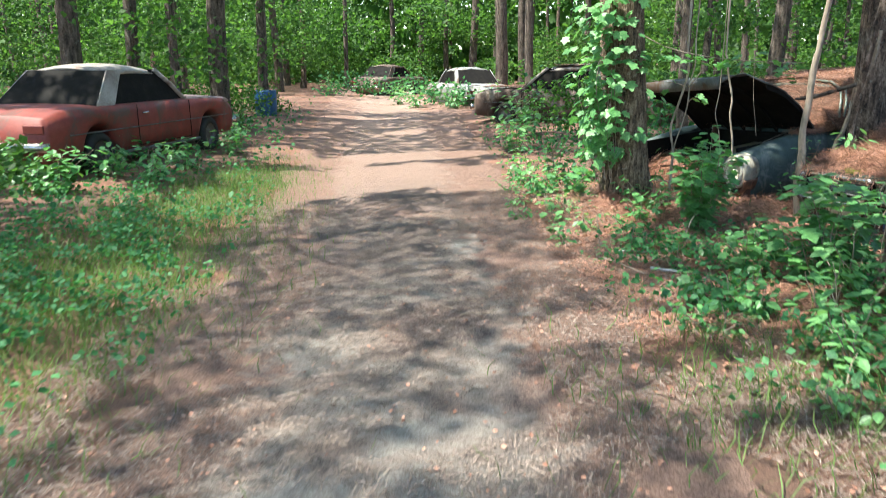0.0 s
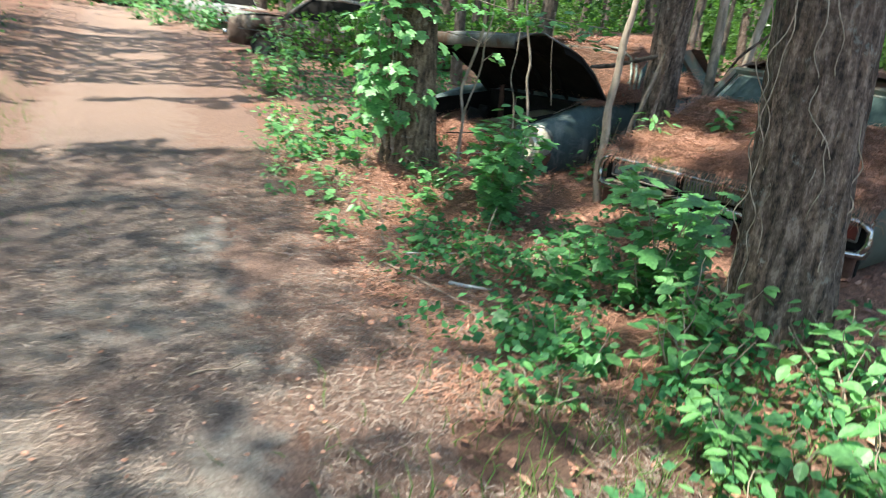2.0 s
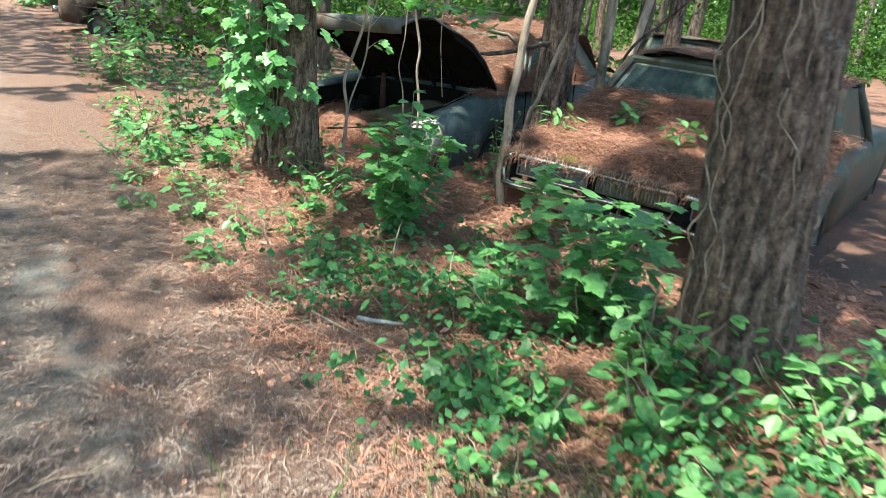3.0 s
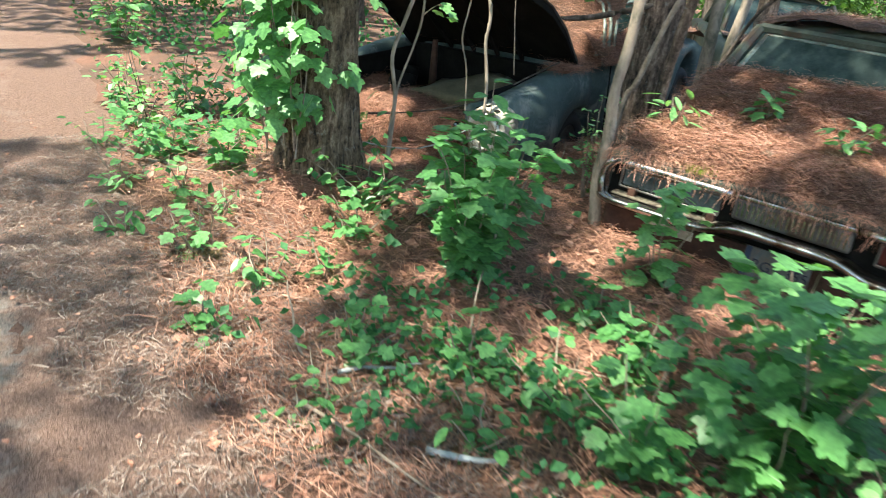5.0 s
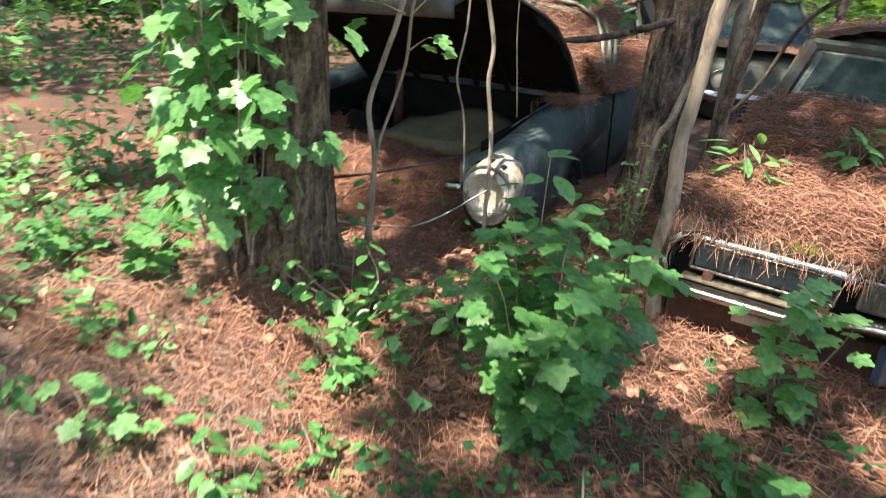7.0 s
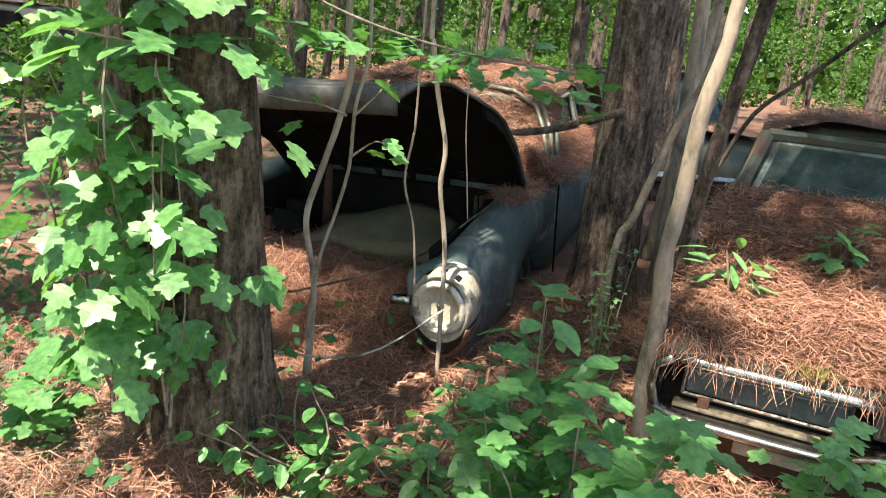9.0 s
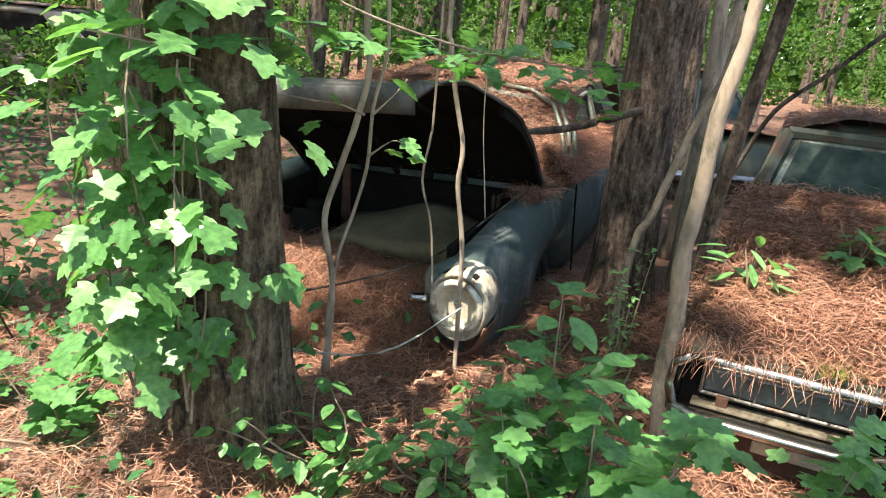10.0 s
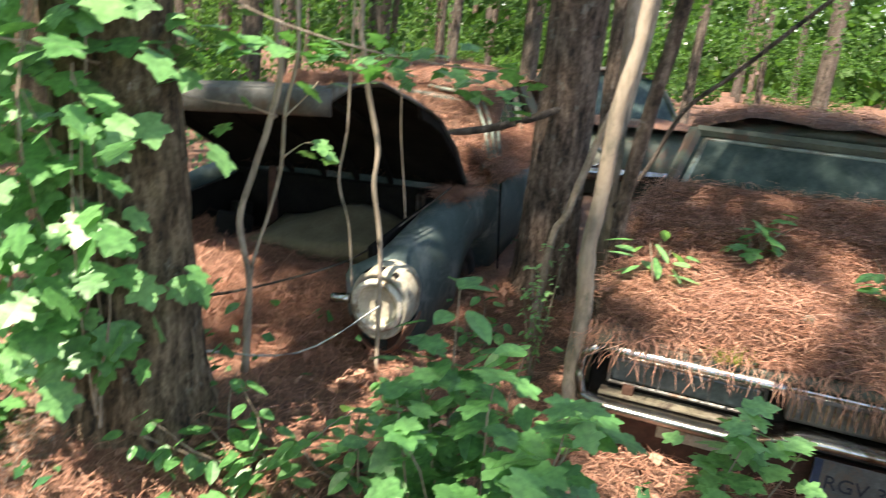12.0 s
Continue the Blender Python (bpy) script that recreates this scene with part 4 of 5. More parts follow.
def tree(x, y, r, h, mat, label, lean=(0, 0), flare=1.45, n=14, steps=16, limbs=5, category="tree", group="", rough=0.05, furrow=0.0):
    seed = len(TREES) + 3
    ob = thing("tree", pose(x, y, lie(x, y)), label, category, group)
    part("trunk", trunk_mesh(h, r, lean, seed, flare, n, steps, rough, furrow), mat, ob, smooth=True)
    rng = random.Random(seed)
    for k in range(limbs):
        z = h * rng.uniform(0.55, 0.95)
        a = rng.uniform(0, math.tau)
        ln = rng.uniform(1.2, 2.6)
        s = (lean[0] * 4, lean[1] * 4, z)
        bm = bmesh.new()
        tube(bm, bent(s, (s[0] + math.cos(a) * ln, s[1] + math.sin(a) * ln, z + rng.uniform(0.3, 1.5)), 0.2, 6, seed * 7 + k), [r * 0.3, r * 0.24, r * 0.2, r * 0.15, r * 0.1, r * 0.06, 0.01], 6)
        part("limb", bm, mat, ob, smooth=True)
    TREES.append((ob, x, y))
    return ob


vine_tree = tree(1.72, 7.25, 0.175, 14, OAK, "furrowed tree trunk draped with leafy maple vines", (-0.03, 0.01), 1.2, 80, 130, rough=0.04, furrow=0.10)
tree(1.85, 8.5, 0.11, 13, OAK, "grey furrowed tree trunk behind the vine-clad tree", (-0.02, 0.02), 1.3, 20, 26)
tree(2.70, 4.02, 0.205, 15, PINE, "large pine trunk with flaky bark and bare creepers", (-0.075, 0.05), 1.12, 80, 130, rough=0.04, furrow=0.10)
tree(4.12, 7.46, 0.15, 15, PINE, "brown pine trunk between two wrecked cars", (-0.012, 0.012), 1.25, 64, 110, rough=0.04, furrow=0.09)
tree(7.3, 9.4, 0.11, 13, PINE, "slim reddish pine trunk", (0.02, 0.0), 1.3)
tree(4.6, 7.52, 0.05, 7, SMOOTH, "thin brown sapling trunk", (0.04, 0.02), 1.2, 10)
tree(-5.6, 19.5, 0.25, 15, FARBARK, "dark straight forest tree trunk beside the track", (0, 0), 1.3, 18)
tree(-4.95, 21.5, 0.15, 15, FARBARK, "slender dark trunk standing behind a blue drum", (-0.02, 0), 1.2)

for x, y, rad in ((-7.6, 16.0, 0.22), (-7.6, 19.2, 0.17), (-6.5, 18.9, 0.12), (2.3, 31.0, 0.26), (3.1, 28.0, 0.16), (4.4, 14.0, 0.1), (6.6, 15.4, 0.16), (-8.9, 13.6, 0.18), (8.6, 15.0, 0.2), (10.0, 13.0, 0.14)):
    tree(x, y, rad, 14.5, FARBARK, "straight dark trunk of a forest tree", (0.0, 0.0), 1.25, 14, 16, 4, group="forest trees")
rng = random.Random(11)
spots = [(ob.location.x, ob.location.y) for ob, _, _ in TREES]
CARS = [(4.4, 8.9, 2.4), (5.6, 6.6, 2.4), (-5.0, 11.4, 2.7), (0.4, 26.8, 2.7), (-2.6, 36, 2.4), (3.1, 17.6, 2.6), (9.2, 10.8, 2.6)]
while len(spots) < 185:
    x, y = rng.uniform(-34, 40), rng.uniform(-6, 62)
    c, h = track(y)
    clear = 1.6 if y < 38 else -9
    if abs(x - c) < h + clear or (-1.0 < x < 5.4 and -3 < y < 9.5) or (x < 5 and abs(x) < 5 and y < 1):
        continue
    if any((x - a) ** 2 + (y - b) ** 2 < 2.7 ** 2 for a, b in spots) or any((x - a) ** 2 + (y - b) ** 2 < q * q for a, b, q in CARS):
        continue
    if 5 < y < 24 and -4.5 < x < 0:
        continue
    spots.append((x, y))
    near = math.hypot(x, y - 5) < 16
    pine = rng.random() < 0.5
    tree(x, y, rng.uniform(0.09, 0.24), rng.uniform(13, 16), FARBARK if rng.random() < 0.7 else PINE, "straight brown pine trunk in the wood" if pine else "slender grey-brown forest tree", (rng.uniform(-0.04, 0.04), rng.uniform(-0.04, 0.04)), 1.25, 12, 12, 3, group="forest trees")

# slender trunks in the open wood behind the wrecks
for x, y in ((7.6, 12.2), (8.4, 17.5), (9.8, 16.2), (11.5, 14.2), (12.6, 17.8), (6.2, 18.4), (7.4, 21.0), (10.6, 20.5), (13.8, 12.4), (5.2, 21.5), (15.2, 19.0), (9.2, 23.5)):
    tree(x, y, rng.uniform(0.05, 0.11), 13, FARBARK, "slender grey-brown forest tree", (rng.uniform(-0.06, 0.06), rng.uniform(-0.04, 0.04)), 1.25, 10, 12, 0, group="forest trees")

# crowns: out-of-view leaves placed to shade the ground outside the sun breaks, shared out to the nearest trees
crng = np.random.default_rng(5)
txy = np.array([(a, b) for _, a, b in TREES])


def shade_canopy(n, lo, hi, zlo, zhi, fine=False):
    P = np.stack([crng.uniform(lo[0], hi[0], n), crng.uniform(lo[1], hi[1], n), crng.uniform(zlo, zhi, n)], -1)
    k = P[:, 2] / SUN.z
    gx, gy = P[:, 0] - SUN.x * k, P[:, 1] - SUN.y * k
    keep = np.array([not sunlit(float(a), float(b)) for a, b in zip(gx, gy)])
    # leaf density by zone sets how deep the shade on the ground is
    near = (gx > -4.5) & (gx < 1.3) & (gy < 8.2)
    verge = (gx >= 1.3) & (gx < 2.3) & (gy < 5.8)
    u = crng.uniform(0, 1, n)
    if fine:
        keep &= u > np.where(near, 0.54, np.where(verge, 0.58, 0.44))
    else:
        keep &= ~near & ~(verge & (u < 0.6))
    keep &= (gy > -1.0) & (P[:, 1] > -2.0) & ((np.abs(P[:, 0] + 5) < 14) | (P[:, 1] > 12))
    return P[keep]


# smaller, closer leaves above the walk, out of view, to soften its shade
leaves = [shade_canopy(80000, (-18, -4), (8, 22), 8.5, 14.5), shade_canopy(52000, (-40, -14), (42, 66), 8.5, 15.0), shade_canopy(150000, (-11, -3), (3, 10), 8.5, 14.5, True)]
sizes = np.concatenate([np.full(len(p), q) for p, q in zip(leaves, (0.2, 0.2, 0.1))])
leaves = np.concatenate(leaves)
own = np.empty(len(leaves), dtype=int)
for i in range(0, len(leaves), 20000):
    d = leaves[i:i + 20000, None, :2] - txy[None]
    own[i:i + 20000] = (d ** 2).sum(-1).argmin(1)
for k, (ob, _, _) in enumerate(TREES):
    P = leaves[own == k]
    if len(P) > 5:
        c = leaf_cloud("crown", P - np.array(ob.location), sizes[own == k], FOLIAGE, k, 0.9)
        c.parent = ob


def stuff(ob, label, category):
    return tagged(ob, label, category, kind="stuff")


# undergrowth and far foliage
def clumps(seed, n, region, zr, rad, per):
    r = np.random.default_rng(seed)
    out = []
    for _ in range(n * 4):
        if len(out) >= n:
            break
        x, y = r.uniform(region[0], region[1]), r.uniform(region[2], region[3])
        c, h = track(float(y))
        if abs(x - c) < h + 0.9 and y < 37:
            continue
        if any((x - a) ** 2 + (y - b) ** 2 < (q * 0.8) ** 2 for a, b, q in CARS):
            continue
        z = r.uniform(*zr)
        q = r.uniform(0.5, 1.0) * rad
        v = r.normal(0, 1, (per, 3))
        v /= np.linalg.norm(v, axis=1)[:, None]
        v *= (r.uniform(0.35, 1, per) ** 0.5)[:, None] * np.array([q, q, q * 0.6])
        v = v + np.array([x, y, max(z, q * 0.35) + lie(x, y)])
        k = v[:, 2] / SUN.z
        out.append(v[np.array([not in_break(float(a), float(b)) for a, b in zip(v[:, 0] - SUN.x * k, v[:, 1] - SUN.y * k)])])
    return np.concatenate(out)


stuff(leaf_cloud("undergrowth", clumps(1, 280, (-34, -4.5, 9, 50), (0.2, 4.2), 1.4, 250), 0.15, FOLIAGE, 1), "green leafy undergrowth between forest trees", "undergrowth")
stuff(leaf_cloud("undergrowth", clumps(2, 220, (4.5, 38, 13, 52), (0.2, 2.8), 1.2, 260), 0.14, FOLIAGE, 2), "green leafy undergrowth between forest trees", "undergrowth")
stuff(leaf_cloud("undergrowth", clumps(3, 150, (-12, 12, 30, 58), (0.4, 7.5), 2.0, 320), 0.22, FOLIAGE, 3), "bright sunlit foliage of the wood beyond the track", "foliage")
stuff(leaf_cloud("undergrowth", clumps(4, 60, (1.8, 9, 11, 24), (0.1, 0.9), 0.6, 170), 0.09, FOLIAGE, 4), "low leafy undergrowth near old cars", "undergrowth")
stuff(leaf_cloud("undergrowth", clumps(5, 60, (-10, -3.6, 6, 24), (0.05, 0.8), 0.6, 170), 0.09, FOLIAGE, 5), "low leafy undergrowth beside the track", "undergrowth")
r = np.random.default_rng(8)
a, d = r.uniform(-0.45, math.pi + 0.45, 110000), r.uniform(46, 85, 110000)
stuff(leaf_cloud("far_wood", np.stack([np.cos(a) * d, np.sin(a) * d + 5, r.uniform(0, 1, 110000) ** 1.3 * 17], -1), 0.9, FOLIAGE, 9, 0.2), "far green woodland closing the view", "woodland")
# brush grown up round the farther wrecks
r = np.random.default_rng(15)
brush = []
for x, y, q in ((-4.4, 32.0, 1.0), (-3.2, 32.2, 0.9), (-2.1, 33.2, 0.9), (-1.2, 35, 1.1), (3.2, 18.6, 0.8), (3.9, 17.2, 0.7), (4.3, 15.2, 0.7), (2.5, 20.6, 0.8), (0.5, 25.0, 0.7), (-0.4, 27.0, 0.8)):
    v = r.normal(0, 0.45, (190, 3)) * np.array([q, q, q * 0.7])
    brush.append(v + np.array([x, y, lie(x, y) + 0.45 * q]))
brush = np.concatenate(brush)
stuff(leaf_cloud("brush", brush[brush[:, 2] > 0], 0.15, LEAF_DARK, 14), "leafy brush grown up round abandoned cars", "undergrowth")
# leafy boughs at eye level, before the wrecks
stuff(leaf_cloud("boughs", clumps(6, 70, (3, 22, 10.5, 26), (1.6, 4.0), 1.2, 190), 0.12, FOLIAGE, 12), "leafy green boughs between the tree trunks", "foliage")
stuff(leaf_cloud("boughs", clumps(7, 60, (-24, -5, 15, 34), (1.8, 4.5), 1.3, 190), 0.13, FOLIAGE, 13), "leafy green boughs between the tree trunks", "foliage")


# ---- leaves that can be told apart ----
def outline_leaf(name, pts, fold, mat):
    """A leaf blade from half of its outline, with a folded midrib and drooping tip."""
    verts, faces = [], []
    ys = [0.0] + sorted(p[1] for p in pts) + [1.0]
    for y in ys:
        verts.append((0, y, -0.10 * y * y))
    m = len(ys)
    for s in (-1, 1):
        base = len(verts)
        for x, y in pts:
            verts.append((s * x, y - 0.12 * (x > 0.4), -0.10 * y * y + fold * x - 0.12 * x * x))
        k = len(pts)
        tri = [(0, 1, base)] + [t for i in range(k - 1) for t in ((i + 1, i + 2, base + i + 1), (i + 1, base + i + 1, base + i))] + [(k, m - 1, base + k - 1)]
        faces += tri if s > 0 else [t[::-1] for t in tri]
    me = bpy.data.meshes.new(name)
    me.from_pydata(verts, [], faces)
    me.update()
    me.materials.append(mat)
    return me


MAPLE_SHAPE = [(0.16, -0.05), (0.34, 0.04), (0.46, 0.22), (0.33, 0.26), (0.39, 0.36), (0.50, 0.50), (0.57, 0.72), (0.40, 0.63), (0.26, 0.60), (0.29, 0.74), (0.18, 0.79), (0.13, 0.90)]
OVAL_SHAPE = [(0.14, 0.08), (0.27, 0.24), (0.31, 0.42), (0.27, 0.62), (0.15, 0.84)]
LONG_SHAPE = [(0.09, 0.1), (0.17, 0.3), (0.19, 0.5), (0.15, 0.74), (0.07, 0.9)]
MAPLE, MAPLE_YOUNG = outline_leaf("maple_leaf", MAPLE_SHAPE, 0.12, LEAF), outline_leaf("maple_leaf_young", MAPLE_SHAPE, 0.12, LEAF_YOUNG)
OVAL, OVAL_YOUNG = outline_leaf("oval_leaf", OVAL_SHAPE, 0.2, LEAF), outline_leaf("oval_leaf_young", OVAL_SHAPE, 0.2, LEAF_YOUNG)
LONG_YOUNG = outline_leaf("long_leaf", LONG_SHAPE, 0.2, LEAF_YOUNG)


def put_leaf(mesh, parent, p, heading, tilt, roll, size):
    ob = new("leaf", mesh)
    ob.parent = parent
    ob.matrix_local = Matrix.LocRotScale(p, Euler((tilt, roll, heading)), (size, size, size))
    return ob


def plant(x, y, h, spread, count, size, mesh, label, category="plant", seed=0, stems=4, name="plant", z=None, low=0.1, stem_mat=None, sr=0.005, group=""):
    """Stems that part from the foot, with leaves all along them."""
    rng = random.Random(seed * 31 + 7)
    ob = thing(name, pose(x, y, lie(x, y) if z is None else z), label, category, group)
    per = max(1, count // stems)
    for s in range(stems):
        a = math.tau * (s + rng.random() * 0.7) / stems
        tip = Vector((math.cos(a) * spread * rng.uniform(0.35, 1), math.sin(a) * spread * rng.uniform(0.35, 1), h * rng.uniform(0.55, 1.0)))
        if s == 0:
            tip = Vector((rng.uniform(-0.1, 0.1) * spread, rng.uniform(-0.1, 0.1) * spread, h))
        pts = bent((0, 0, -0.03), tip, spread * 0.12, 6, seed * 17 + s)
        bm = bmesh.new()
        tube(bm, pts, [sr, sr * 0.9, sr * 0.8, sr * 0.7, sr * 0.6, sr * 0.5, sr * 0.3], 5)
        part("stem", bm, stem_mat or TWIG, ob)
        if h > 0.4 and x > 0 and y < 8:
            for k in range(2):
                put_leaf(mesh, ob, pts[-1] + Vector((0, 0, 0.005 * k)), rng.uniform(0, math.tau), rng.uniform(-0.3, 0.3), rng.uniform(-0.3, 0.3), size * rng.uniform(0.7, 1.05))
        for k in range(per):
            t = low + (1 - low) * ((k + rng.random()) / per)
            f = t * 6
            i = min(5, int(f))
            p = pts[i].lerp(pts[i + 1], f - i)
            hd = rng.uniform(0, math.tau)
            off = size * rng.uniform(0.15, 0.8)
            p = p + Vector((-math.sin(hd) * off, math.cos(hd) * off, rng.uniform(-0.01, 0.04)))
            put_leaf(mesh, ob, p, hd, rng.uniform(-0.65, 0.2), rng.uniform(-0.35, 0.35), size * rng.uniform(0.6, 1.15))
    return ob


# creeper of maple leaves on the vine tree
vine = thing("creeper", pose(1.72, 7.25, lie(1.72, 7.25)), "sunlit maple-leaved creeper climbing a tree trunk", "creeper")
rng = random.Random(77)
for s in range(9):
    a = math.radians(rng.uniform(160, 250))
    pts = bent((0.24 * math.cos(a), 0.24 * math.sin(a), rng.uniform(0.0, 0.2)), (0.30 * math.cos(a + 0.3) - 0.1, 0.30 * math.sin(a + 0.3), rng.uniform(0.9, 1.7)), 0.12, 10, s + 400)
    bm = bmesh.new()
    tube(bm, pts, [0.006, 0.005, 0.004, 0.003], 5)
    part("vine_stem", bm, TWIG, vine)
for k in range(330):
    a = math.radians(rng.gauss(216, 30))
    z = rng.uniform(0.25, 1.75)
    rr = 0.21 + abs(rng.gauss(0.0, 0.17)) * (1.0 if z > 0.5 else 0.7)
    p = (rr * math.cos(a) - 0.03 * z, rr * math.sin(a), z)
    put_leaf(MAPLE_YOUNG if rng.random() < 0.35 else MAPLE, vine, p, a - math.pi / 2 + rng.gauss(0, 0.6), rng.uniform(-1.15, -0.25), rng.uniform(-0.4, 0.4), rng.uniform(0.065, 0.112))

# shrubs and weeds beside the track
plant(2.08, 5.97, 0.72, 0.34, 330, 0.085, MAPLE, "dense green maple seedling bush beside the track", "shrub", 1, 12, "shrub")
plant(2.20, 6.20, 0.82, 0.20, 110, 0.105, OVAL, "upright shrub with large oval leaves", "shrub", 2, 5, "shrub")
plant(2.34, 4.48, 0.60, 0.36, 230, 0.10, MAPLE, "broad-leaved green shrub at the foot of a pine", "shrub", 3, 11, "shrub")
plant(2.05, 3.75, 0.34, 0.34, 110, 0.085, OVAL, "low leafy weeds beside the track", "weed", 4, 8, "weed")
plant(1.9, 3.2, 0.30, 0.34, 110, 0.075, OVAL_YOUNG, "low bright green weeds beside the track", "weed", 5, 8, "weed")
plant(2.5, 3.35, 0.30, 0.34, 90, 0.075, OVAL_YOUNG, "low bright green weeds beside the pine", "weed", 6, 8, "weed")
plant(1.55, 4.25, 0.22, 0.3, 70, 0.07, MAPLE, "low patch of maple seedlings", "weed", 7, 7, "weed")
plant(1.95, 5.05, 0.2, 0.3, 60, 0.06, OVAL, "sparse low green weeds on needles", "weed", 8, 7, "weed")
plant(1.22, 6.22, 0.24, 0.2, 34, 0.075, OVAL, "small sunlit weed with oval leaves", "weed", 9, 5, "weed")
plant(1.02, 6.6, 0.26, 0.18, 34, 0.07, MAPLE_YOUNG, "small sunlit maple seedling", "weed", 10, 5, "weed")
plant(1.42, 5.55, 0.2, 0.2, 36, 0.06, MAPLE, "small green seedling on brown needles", "weed", 11, 5, "weed")
plant(1.2, 5.3, 0.16, 0.2, 30, 0.055, OVAL, "small green weed at the track edge", "weed", 12, 5, "weed")
plant(1.75, 5.35, 0.24, 0.16, 30, 0.07, MAPLE, "small green seedling on brown needles", "weed", 13, 4, "weed")
plant(1.95, 6.85, 0.30, 0.40, 95, 0.08, OVAL, "creeping oval-leaved weed in front of a headlamp", "weed", 14, 8, "weed")
plant(1.35, 7.55, 0.32, 0.3, 70, 0.09, MAPLE, "dark green leafy weed by a tree foot", "weed", 15, 6, "weed")
plant(1.05, 8.0, 0.3, 0.35, 60, 0.085, MAPLE, "dark green leafy weed by a tree foot", "weed", 16, 6, "weed")
plant(1.2, 7.0, 0.14, 0.22, 40, 0.045, OVAL_YOUNG, "low sunlit clover-like weed", "weed", 17, 6, "weed")
plant(2.92, 5.74, 0.46, 0.17, 52, 0.10, MAPLE_YOUNG, "bright maple seedling before a chrome bumper", "weed", 18, 4, "weed")
plant(3.44, 6.4, 0.13, 0.05, 15, 0.13, LONG_YOUNG, "bright green sprout growing from needles", "sprout", 19, 3, "sprout", 0.73)
plant(3.95, 6.25, 0.14, 0.16, 22, 0.085, MAPLE, "small seedling growing on the needle-covered boot", "sprout", 20, 4, "sprout", 0.80)
plant(3.9, 5.7, 0.17, 0.2, 28, 0.085, OVAL, "small seedling growing on the needle-covered boot", "sprout", 21, 4, "sprout", 0.76)
plant(3.27, 6.8, 0.62, 0.13, 130, 0.03, OVAL_YOUNG, "spindly bush with tiny pale leaves", "shrub", 22, 6, "shrub", None, 0.35)
plant(-4.3, 8.3, 0.55, 0.6, 160, 0.13, OVAL, "leafy green shrub beside a red car", "shrub", 23, 10, "shrub")
plant(-5.2, 8.9, 0.6, 0.6, 160, 0.13, OVAL, "leafy green shrub beside a red car", "shrub", 24, 10, "shrub")
plant(-4.7, 10.6, 0.5, 0.5, 120, 0.12, OVAL_YOUNG, "leafy green shrub beside a red car", "shrub", 25, 9, "shrub")
plant(1.2, 12.2, 0.7, 0.6, 130, 0.13, OVAL_YOUNG, "bushy young growth at the track edge", "shrub", 26, 9, "shrub")
plant(1.6, 14.6, 0.9, 0.7, 130, 0.14, OVAL, "bushy young growth at the track edge", "shrub", 27, 9, "shrub")
plant(0.95, 9.3, 0.4, 0.35, 60, 0.08, OVAL_YOUNG, "sunlit weed at the track edge", "weed", 28, 6, "weed")
plant(1.35, 9.0, 0.5, 0.4, 80, 0.09, MAPLE, "leafy seedling near the vine-clad tree", "weed", 29, 6, "weed")
plant(2.35, 3.0, 0.25, 0.4, 90, 0.07, OVAL, "low leafy weeds beside the track", "weed", 30, 8, "weed")
plant(3.0, 3.4, 0.4, 0.4, 90, 0.08, OVAL, "leafy weeds behind a pine", "weed", 31, 8, "weed")
plant(1.62, 2.75, 0.2, 0.3, 70, 0.06, OVAL_YOUNG, "low bright green weeds beside the track", "weed", 32, 7, "weed")
plant(1.75, 6.55, 0.2, 0.25, 40, 0.07, MAPLE, "small maple seedling on brown needles", "weed", 33, 5, "weed")
plant(2.45, 5.55, 0.18, 0.24, 36, 0.07, MAPLE, "small maple seedling on brown needles", "weed", 34, 5, "weed")
plant(3.35, 7.2, 0.25, 0.12, 20, 0.08, OVAL, "dark leafy weed under a wheel arch", "weed", 35, 3, "weed")

for k, (x, y, h, s, n, mesh) in enumerate([(2.75, 4.85, 0.5, 0.3, 90, MAPLE), (2.0, 4.7, 0.34, 0.28, 70, MAPLE), (1.75, 4.0, 0.28, 0.28, 70, OVAL), (2.3, 4.05, 0.42, 0.3, 90, OVAL_YOUNG), (2.75, 3.55, 0.36, 0.3, 80, OVAL_YOUNG), (1.45, 3.75, 0.18, 0.24, 46, OVAL), (2.15, 2.75, 0.3, 0.32, 90, OVAL_YOUNG), (1.6, 5.0, 0.2, 0.2, 36, OVAL), (2.3, 5.1, 0.26, 0.22, 40, MAPLE), (0.75, 6.95, 0.16, 0.18, 30, OVAL), (0.8, 7.6, 0.2, 0.22, 36, OVAL_YOUNG), (1.05, 7.3, 0.22, 0.2, 34, MAPLE_YOUNG), (2.6, 6.9, 0.2, 0.22, 34, OVAL), (1.5, 6.2, 0.14, 0.16, 22, OVAL), (0.95, 5.9, 0.14, 0.16, 22, MAPLE), (1.0, 8.7, 0.34, 0.3, 60, OVAL_YOUNG), (0.75, 8.3, 0.2, 0.22, 34, OVAL), (3.2, 4.5, 0.4, 0.3, 60, OVAL), (2.25, 6.65, 0.26, 0.32, 56, OVAL)]):
    plant(x, y, h, s, n, 0.085 if h > 0.25 else 0.065, mesh, "leafy green weed on needle litter beside the track", "weed", 60 + k, 6 if h > 0.25 else 4, "weed")
for k, (x, y) in enumerate([(-3.6, 9.4), (-4.2, 9.5), (-3.6, 10.6), (-3.4, 12.4), (-3.9, 14.2), (-4.3, 16.5), (-5.6, 8.2), (-6.4, 8.0)]):
    plant(x, y, 0.45, 0.5, 100, 0.12, OVAL if k % 2 else OVAL_YOUNG, "leafy green shrub beside a red car", "shrub", 90 + k, 8, "shrub")

